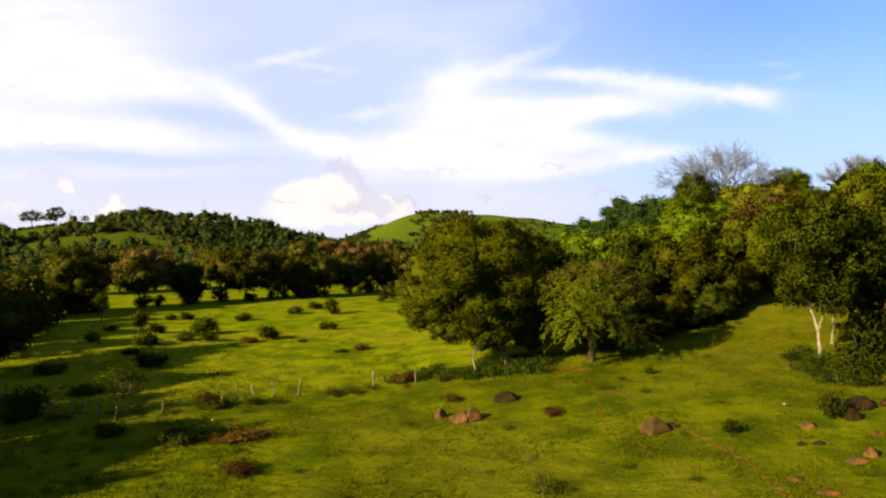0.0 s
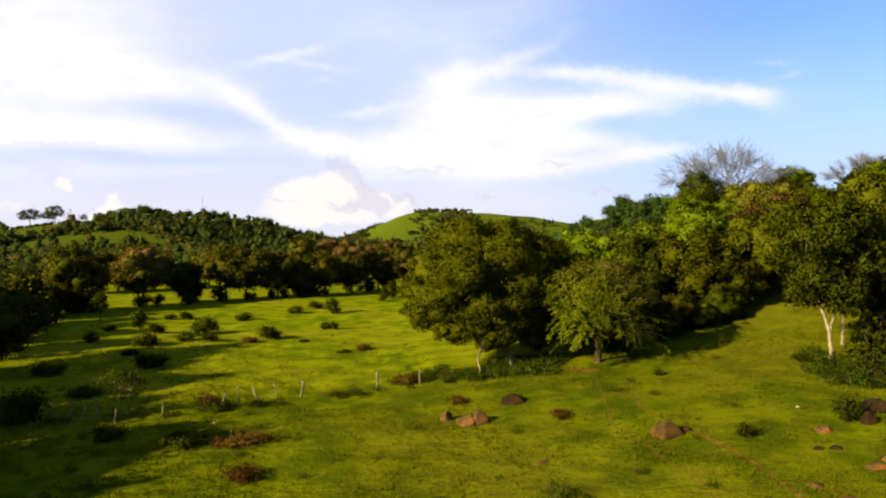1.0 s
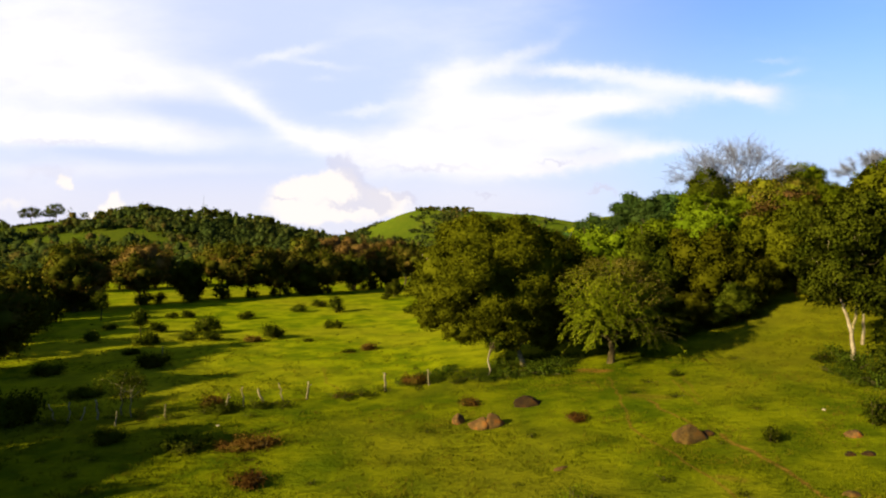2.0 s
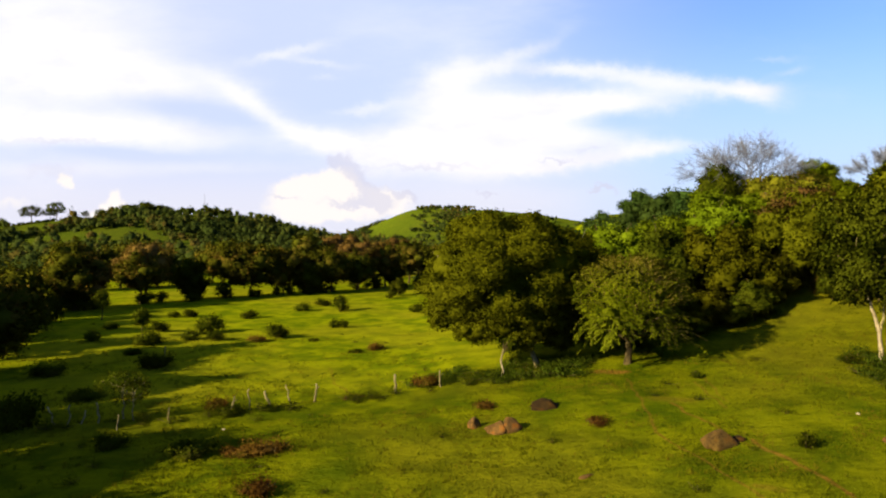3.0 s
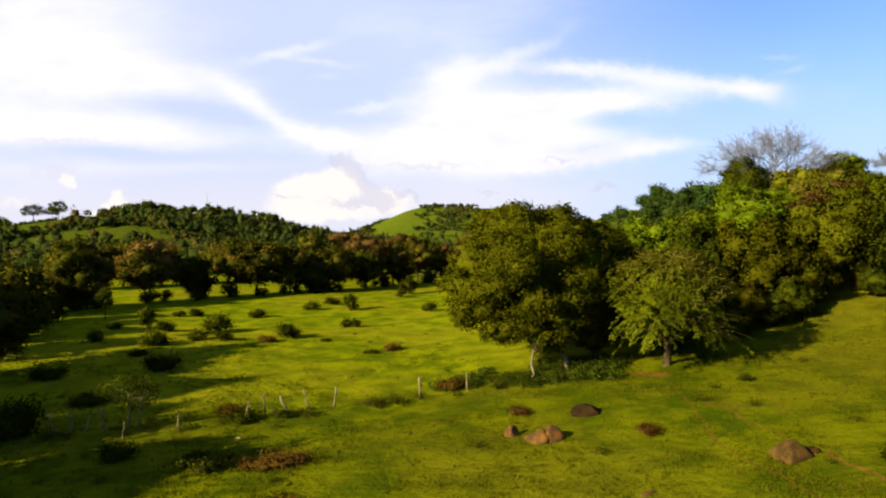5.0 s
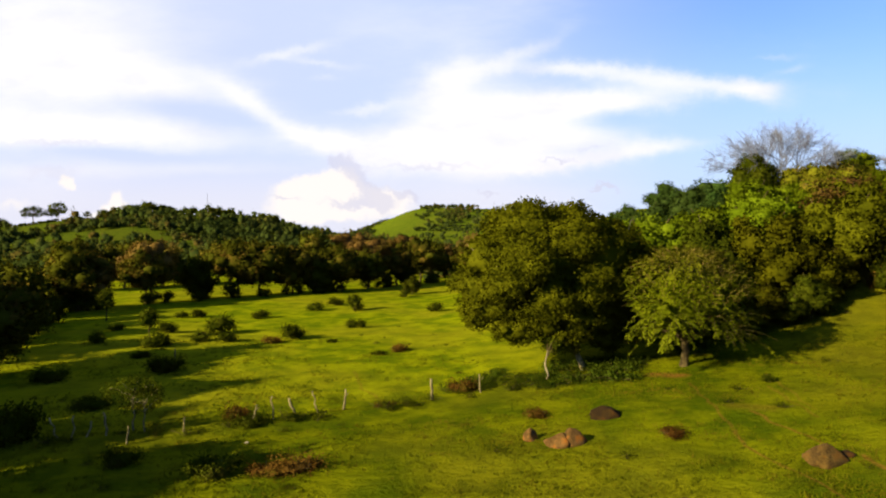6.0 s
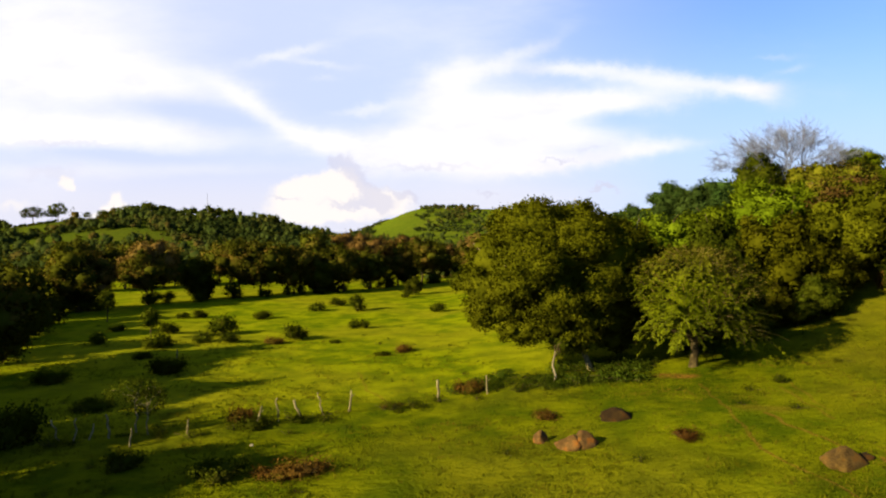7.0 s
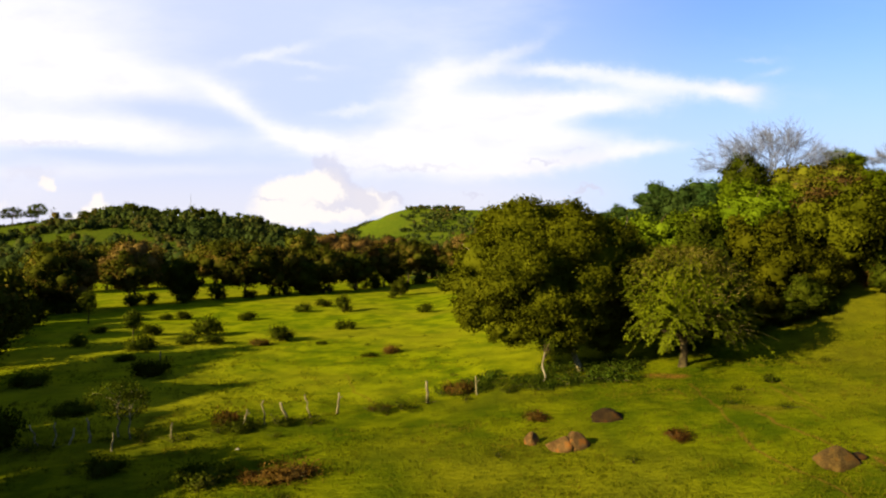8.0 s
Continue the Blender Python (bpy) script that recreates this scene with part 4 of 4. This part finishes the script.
woods = new("far_woods", leaf_mesh("far_woods", joined(masses + cores), LEAF_WOODS_HAZED))
tagged(woods, "mixed green and rust woodland covering the valley and hills", "woodland", kind="stuff")

CREST = "flat-topped trees on the far hill's crest"
umbrella = tree("umbrella_tree", "tall flat-topped tree standing on the far hill's crest", "tree", at(-237.5, 404, 0.2), 10.5, 13.0, LEAF_DEEP, seed=61, lobes=14, count=1700, leaf=(0.6, 0.42), low=0.46, group=CREST, knobs=6, core=0)
for x, y, turn, size, tallness in [(-254, 406, 80, 1.2, 0.82), (-246, 412, 200, 0.8, 0.95), (-222, 408, 20, 0.45, 1.1), (-213, 408, 130, 0.5, 1.0), (-208, 410, 250, 0.42, 0.9), (-186, 414, 30, 0.5, 1.2), (-276, 408, 310, 0.5, 1.0)]:
    again(umbrella, x, y, turn, size, tallness, 0.2)
hilltop = tree("hilltop_tree", "small round-headed tree on the wooded hill's skyline", "tree", at(-214, 424, 0.2), 6.0, 5.5, LEAF_DEEP, seed=62, lobes=8, count=600, leaf=(0.58, 0.40), low=0.25, knobs=3, group="trees on the wooded skyline")
for _ in range(22):
    y = rng.uniform(418, 436)
    again(hilltop, rng.uniform(-0.53, -0.20) * y, y, rng.uniform(0, 360), rng.uniform(0.65, 1.25), rng.uniform(0.8, 1.2), 0.2)
mast = new("radio_mast", mesh_of("radio_mast", *tube([(0, 0, 0), (0, 0, 7), (0, 0, 14)], [0.16, 0.12, 0.08], 6), METAL, True))
mast.location = at(-150, 412, 0.2)
tagged(mast, "thin grey radio mast on the wooded hilltop", "mast")


# ---------------------------------------------------------------- shrubs in the pasture
def shrub(name, label, category, place, height, spread, mat, seed, count=700, leaf=(0.16, 0.10), group="", stems=9, lobes=6, core=0.55):
    rng = np.random.default_rng(seed)
    thing = new(name)
    thing.location = place
    tagged(thing, label, category, group)
    masses = lobes_of(rng, (0, 0, height * 0.45), (spread * 0.5, spread * 0.5, height * 0.5), lobes, 0.6, 0.3, 0.5)
    masses[0][:, 2] = np.maximum(masses[0][:, 2], masses[1][:, 2] * 0.75)
    sticks = [tube(bent(rng, (rng.normal() * 0.1, rng.normal() * 0.1, -0.05), (rng.normal() * spread * 0.25, rng.normal() * spread * 0.25, height * rng.uniform(0.7, 1.05)), 0.05, 0.1, 4),
                   np.linspace(0.02, 0.006, 4), 4) for _ in range(stems)]
    part("stem_clump", mesh_of("stem_clump", *joined(sticks), BARK, True), thing)
    part("foliage", leaf_mesh("foliage", crown_arrays(rng, masses, count, leaf[0], leaf[1], 7, -0.15, core, 8, 1.3), mat), thing)
    return thing


SHRUBS, DRY = "shrubs scattered over the pasture", "dry brown brush in the pasture"
low = shrub("shrub", "low spreading dark green shrub in the grass", "shrub", at(-23.3, 52.8, 0.04), 0.85, 3.0, LEAF_SHRUB, 71, 1500, group=SHRUBS)
round_one = shrub("shrub", "rounded dark green shrub in the pasture", "shrub", at(-17.7, 66.6, 0.04), 1.4, 2.4, LEAF_SHRUB, 72, 950, group=SHRUBS)
tall = shrub("shrub", "tall bushy green shrub in the pasture", "shrub", at(-15.2, 89.6, 0.04), 2.4, 2.6, LEAF_SHRUB, 73, 1000, group=SHRUBS)
leafy = shrub("shrub", "small fresh green leafy shrub on the slope", "shrub", at(12.9, 29.3, 0.03), 0.62, 0.42, LEAF_DEEP, 74, 700, (0.09, 0.05), SHRUBS, core=0.4)
dry = shrub("dry_brush", "reddish-brown clump of dry brush in the grass", "shrub", at(-2.9, 45.3, 0.03), 0.50, 1.7, LEAF_DRY, 75, 1800, (0.14, 0.04), DRY, 14)
for kind, x, y, size, tallness in [
    (low, -23.1, 42.7, 0.8, 0.7), (low, -17.3, 34.2, 0.62, 1.0), (low, -12.9, 32.9, 0.85, 0.7), (low, -28.7, 63.0, 0.9, 1.2), (low, -27.6, 58.0, 0.55, 1.0), (round_one, -25.7, 70.7, 1.25, 1.1),
    (round_one, -25.8, 65.8, 0.8, 0.9), (round_one, -23.2, 65.1, 0.85, 0.7), (round_one, -31.2, 71.5, 0.9, 0.9), (round_one, -34.4, 64.4, 0.65, 1.2), (round_one, -20.3, 90.2, 1.0, 0.8),
    (round_one, -18.5, 95.5, 1.0, 0.75), (round_one, -25.2, 82.6, 0.95, 0.8), (round_one, -13.3, 73.3, 0.55, 1.2), (round_one, -12.3, 73.3, 0.5, 1.2), (round_one, -34.3, 82.6, 0.7, 0.8),
    (round_one, -32.5, 83.2, 0.8, 0.9), (low, -36.8, 72.3, 0.6, 0.9), (tall, -9.9, 107.8, 0.8, 0.8), (low, -13.8, 64.3, 0.4, 0.7), (low, -9.2, 58.8, 0.5, 0.6), (round_one, -5.0, 86.3, 0.9, 0.9),
    (low, -24.3, 37.0, 1.15, 1.3), (low, -29.8, 50.0, 0.9, 0.8), (low, -11.6, 40.0, 0.35, 0.8), (low, -13.6, 39.2, 0.55, 0.8), (leafy, 18.2, 30.6, 1.7, 1.0), (leafy, 21.9, 41.0, 1.6, 0.5), (leafy, 22.6, 39.6, 1.3, 0.5),
    (leafy, 24.4, 38.3, 3.2, 0.6), (leafy, 23.0, 36.5, 2.8, 0.5), (leafy, 25.6, 39.6, 4.2, 1.0), (leafy, 26.0, 36.4, 4.2, 1.0), (leafy, 25.2, 34.0, 3.6, 1.0), (leafy, 22.4, 34.6, 1.6, 0.8), (leafy, 27.4, 40.6, 4.8, 1.1),
    (leafy, 12.8, 40.6, 1.0, 0.7), (tall, -37.5, 56.0, 1.3, 1.0), (tall, -39.5, 60.0, 1.4, 1.0), (tall, -41.2, 64.5, 1.3, 1.0), (tall, -43.5, 69.5, 1.5, 1.0), (tall, -45.5, 74.0, 1.3, 1.0), (tall, -47.5, 79.0, 1.5, 1.0),
]:
    again(kind, x, y, rng.uniform(0, 360), size, tallness, 0.04)
for x, y, size, tallness in [(0.6, 38.6, 0.8, 0.7), (5.7, 34.2, 0.8, 0.55), (-7.6, 60.2, 0.95, 0.9), (-9.7, 33.0, 1.2, 0.65), (-10.9, 32.8, 1.0, 0.6), (-8.8, 28.4, 0.95, 0.7), (-14.5, 40.4, 0.9, 1.2), (-7.0, 43.0, 0.8, 0.4), (-19.2, 64.8, 1.1, 0.8),
                             (24.0, 57.5, 1.4, 1.3), (27.5, 60.0, 1.2, 1.3), (30.5, 58.5, 1.3, 1.2)]:
    again(dry, x, y, rng.uniform(0, 360), size, tallness, 0.03)
under = shrub("undergrowth", "patch of leafy green weeds under the trees", "weeds", at(3.2, 44.6, 0.03), 0.26, 2.2, LEAF_WEED, 76, 600, (0.12, 0.07), "weeds under the trees", 6, 7, 0)
for _ in range(34):
    x, y = (rng.uniform(-0.5, 8.5), rng.uniform(43.4, 50)) if rng.uniform() < 0.7 else (rng.uniform(9, 30), 0)
    if y == 0:
        y = 49.5 + (x - 14) * 0.45 + rng.uniform(0, 3)
    again(under, x, y, rng.uniform(0, 360), rng.uniform(0.6, 1.2), rng.uniform(0.6, 1.1), 0.03)

shade_rng = np.random.default_rng(17)
for _ in range(24):
    again(under, shade_rng.uniform(-3.5, 3.5), shade_rng.uniform(44.2, 48.5), shade_rng.uniform(0, 360), shade_rng.uniform(0.5, 1.0), shade_rng.uniform(0.5, 0.9), 0.03)

weed = shrub("weed_clump", "small dark clump of rank grass and weeds", "weeds", at(-6.0, 42.2, 0.03), 0.34, 0.8, LEAF_SHRUB, 77, 260, (0.14, 0.03), "clumps of rank grass", 5, 4, 0)
for _ in range(26):
    x = rng.uniform(-22, 1)
    again(weed, x, 43.7 + 0.36 * (x + 1.8) + rng.normal() * 0.3, rng.uniform(0, 360), rng.uniform(0.5, 1.1), rng.uniform(0.6, 1.2), 0.03)
for _ in range(80):
    y = rng.uniform(24, 80)
    x = rng.uniform(-0.62, 0.45) * y
    again(weed, x, y, rng.uniform(0, 360), rng.uniform(0.35, 0.95), rng.uniform(0.4, 0.9), 0.03)

for _ in range(26):
    again(under, rng.uniform(21, 28), rng.uniform(35, 42.5), rng.uniform(0, 360), rng.uniform(0.5, 0.95), rng.uniform(1.0, 2.0), 0.03)
shrub("tall_weed", "pale green feathery weed standing in the grass", "weeds", at(3.6, 24.2, 0.03), 0.75, 1.3, LEAF_BRIGHT, 78, 900, (0.13, 0.025), "", 16, 7, 0)

for (ax, ay), (bx, by) in zip(line, line[1:]):
    for _ in range(5):
        f = rng.uniform()
        again(tall, ax + (bx - ax) * f + rng.normal(), ay + (by - ay) * f + rng.normal(), rng.uniform(0, 360), rng.uniform(0.6, 1.3), rng.uniform(0.6, 1.0))

# young trees by the fence and at the pasture's edge
sapling = tree("sapling", "leafy multi-stemmed sapling grown from a fence post", "tree", at(-19.1, 38.9, 0.04), 2.6, 3.0, LEAF_DEEP, bark=WOOD, seed=81, lobes=8, count=1000, leaf=(0.13, 0.065), low=0.5, thick=0.045, clump=6, core=0)
again(sapling, -18.3, 38.3, 120, 0.85, 1.0)
slim = tree("slim_tree", "slim young tree standing alone in the pasture", "tree", at(-31.1, 67.3, 0.04), 2.9, 1.5, LEAF_SHRUB, seed=82, lobes=7, count=800, leaf=(0.2, 0.12), low=0.35, thick=0.06, clump=6)
again(slim, -41.6, 80.0, 60, 1.1, 1.1)


# ---------------------------------------------------------------- fence posts
def fence_post(x, y, height, thick, lean_x, lean_y, seed, knob=False):
    rng = np.random.default_rng(seed)
    line = bent(rng, (0, 0, -0.2), (lean_x, lean_y, height), 0, 0.10, 7)
    pieces = [tube(line, thick * np.linspace(1.1, 0.8, 7), 8, rng, 0.08)]
    if knob:
        pieces.append(tube(bent(rng, line[4], line[4] + np.array([0.22, 0.0, 0.22]), 0, 0.1, 4), np.linspace(thick * 0.5, thick * 0.25, 4), 5))
    post = new("fence_post", mesh_of("fence_post", *joined(pieces), WOOD, True))
    post.location = at(x, y)
    return tagged(post, "weathered crooked wooden fence post leaning in the grass" if abs(lean_x) > 0.15 else "weathered upright wooden fence post in the grass", "fence post", "posts of the old fence")


for k, (x, y, height, thick, lean_x, lean_y, knob) in enumerate([
    (-4.6, 43.2, 1.30, 0.10, 0.0, 0.0, False), (-1.8, 44.0, 1.15, 0.06, -0.08, 0.0, True), (-9.2, 42.0, 1.25, 0.07, 0.03, 0.0, True), (-10.5, 41.2, 1.3, 0.05, -0.3, 0.1, False),
    (-11.5, 40.8, 1.0, 0.09, -0.42, 0.0, False), (-12.5, 39.9, 1.25, 0.05, -0.05, 0.0, False), (-13.4, 39.4, 1.0, 0.06, 0.2, 0.0, True), (-16.4, 38.3, 0.8, 0.05, 0.05, 0.0, False),
    (-19.6, 37.4, 1.2, 0.06, -0.2, 0.0, False), (-18.5, 36.9, 0.9, 0.05, 0.1, 0.0, False), (-20.4, 37.0, 0.8, 0.05, 0.25, 0.0, False), (-21.0, 36.9, 1.1, 0.05, 0.05, 0.1, False), (-21.8, 37.1, 1.1, 0.05, -0.35, 0.0, False),
    (-24.5, 57.0, 0.9, 0.06, 0.0, 0.0, False),
]):
    fence_post(x, y, height * 0.9, thick * 0.85, lean_x, lean_y, 90 + k, knob)


# ---------------------------------------------------------------- boulders
def boulder(x, y, size, mat, label, seed, turn=0.0, sink=0.3, name="boulder", group="", peak=0.2, ridge=0.0):
    """A weathered stone, half sunk in the turf. peak: how much it narrows upwards; ridge: how far its top leans along."""
    bm = bmesh.new()
    bmesh.ops.create_icosphere(bm, subdivisions=4 if max(size) > 0.5 else 3, radius=1.0)
    shift = Vector((seed * 3.7, seed * 1.3, seed * 7.1))
    for v in bm.verts:
        n = v.co.normalized()
        k = 1 + 0.22 * noise.noise(n * 1.1 + shift) + 0.12 * noise.noise(n * 2.7 + shift) + 0.05 * noise.noise(n * 7 + shift)
        spot = n * k
        for turned in range(6):
            plane = Vector((math.cos(seed + turned * 2.1), math.sin(seed + turned * 2.1), 0.15 + 0.16 * ((seed * 7 + turned * 3) % 5))).normalized()
            spot -= plane * max(0.0, spot.dot(plane) - 0.70) * 0.85
        spot += n * 0.035 * noise.noise(n * 5 + shift)
        rise = max(0.0, min(1.0, spot.z))
        spot.x, spot.y = spot.x * (1 - peak * rise) + ridge * rise, spot.y * (1 - peak * rise)
        v.co = Vector([c * s for c, s in zip(spot, size)]) * 1.18
    me = bpy.data.meshes.new(name)
    bm.to_mesh(me)
    bm.free()
    me.polygons.foreach_set("use_smooth", np.full(len(me.polygons), True))
    me.materials.append(mat)
    ob = new(name, me)
    ob.matrix_world = scaled(at(x, y) + Vector((0, 0, size[2] * (1 - sink * 2) * 0.6)), turn)
    return tagged(ob, label, "boulder", group)


boulder(-0.15, 35.2, (0.30, 0.28, 0.34), ROCK_RED, "small rust-brown boulder beside a larger one", 1, 20)
boulder(0.98, 34.35, (0.50, 0.50, 0.34), ROCK_RED, "split rust-streaked boulder half sunk in the grass", 2, 0, peak=0.35, ridge=0.25)
boulder(1.58, 34.45, (0.48, 0.50, 0.40), ROCK_RED, "pinkish-brown split boulder half sunk in the grass", 3, 0, peak=0.3, ridge=-0.1)
boulder(3.75, 37.5, (0.76, 0.5, 0.36), ROCK_DARK, "dark brown rounded boulder in the grass", 4, 0, peak=0.4, ridge=-0.1)
boulder(9.75, 30.3, (0.70, 0.55, 0.45), ROCK, "large smooth grey-brown boulder beside a track", 5, 10, peak=0.52, ridge=0.14)
boulder(10.68, 30.6, (0.34, 0.22, 0.13), ROCK_DARK, "small dark stone lying against a boulder", 17, 0, name="stone")
boulder(20.3, 31.8, (0.75, 0.5, 0.36), ROCK_DARK, "dark red-brown boulder among weeds", 6, 0)
boulder(21.6, 31.6, (0.5, 0.4, 0.34), ROCK_DARK, "dark red-brown boulder among weeds", 18, 60)
boulder(18.7, 29.9, (0.32, 0.28, 0.36), ROCK_DARK, "rough brown boulder among weeds", 7, 0)
boulder(16.5, 29.5, (0.36, 0.26, 0.17), ROCK_RED, "small brown stone in the grass", 8, 0, name="stone")
boulder(15.2, 27.7, (0.20, 0.16, 0.11), ROCK_DARK, "small dark stone in the grass", 9, 0, name="stone")
boulder(15.9, 27.6, (0.26, 0.16, 0.11), ROCK_DARK, "small dark stone in the grass", 10, 0, name="stone")
boulder(16.1, 25.4, (0.40, 0.24, 0.15), ROCK_RED, "flat orange-red stone in the grass", 11, 0, name="stone")
boulder(17.0, 25.9, (0.28, 0.24, 0.26), ROCK_RED, "orange-red upright stone in the grass", 12, 0, name="stone")
boulder(13.3, 22.5, (0.36, 0.24, 0.11), ROCK_RED, "flat orange-red stone in the grass", 13, 0, name="stone")
boulder(12.9, 23.9, (0.28, 0.2, 0.10), ROCK, "flat brown stone in the grass", 14, 0, name="stone")
boulder(18.6, 28.0, (0.30, 0.18, 0.10), ROCK_RED, "flat brown stone in the grass", 19, 30, name="stone")
boulder(-12.8, 36.4, (0.09, 0.07, 0.05), BARK_PALE, "small white stone in the grass", 15, 0, name="stone")
boulder(16.95, 32.5, (0.085, 0.07, 0.05), BARK_PALE, "small white stone in the grass", 16, 0, name="stone")
boulder(3.9, 28.3, (0.34, 0.12, 0.07), ROCK_RED, "flat orange-brown stone in the grass", 20, 32, name="stone")

# ---------------------------------------------------------------- grass tufts
n = 46000
ty = 19 + 48 * rng.uniform(size=n) ** 1.4
tx = rng.uniform(-0.78, 0.78, n) * ty - 3
keep = vnoise(tx / 1.6, ty / 1.6, 31) + 0.6 * vnoise(tx / 6, ty / 6, 32) + rng.normal(size=n) * 0.35 > 0.0
tx, ty = tx[keep], ty[keep]
who = np.repeat(np.arange(len(tx)), 4)
bx, by = tx[who] + rng.normal(size=len(who)) * 0.07, ty[who] + rng.normal(size=len(who)) * 0.07
foot = np.stack([bx, by, land(bx, by) - 0.02], 1)
tall_by = (0.09 + 0.10 * rng.uniform(size=len(tx)) ** 2)[who] * rng.uniform(0.6, 1.2, len(who))
leanings = rng.normal(size=(len(who), 3)) * 0.45
leanings[:, 2] = 1
tip = foot + leanings * tall_by[:, None]
side = unit(np.cross(leanings, rng.normal(size=(len(who), 3)))) * 0.022
verts = np.stack([foot - side, foot + side, tip], 1).reshape(-1, 3)
grass = new("grass_tufts", mesh_of("grass_tufts", verts, np.arange(len(verts)).reshape(-1, 3), BLADES))
tagged(grass, "tufts of yellow-green grass standing in the pasture", "grass", kind="stuff")
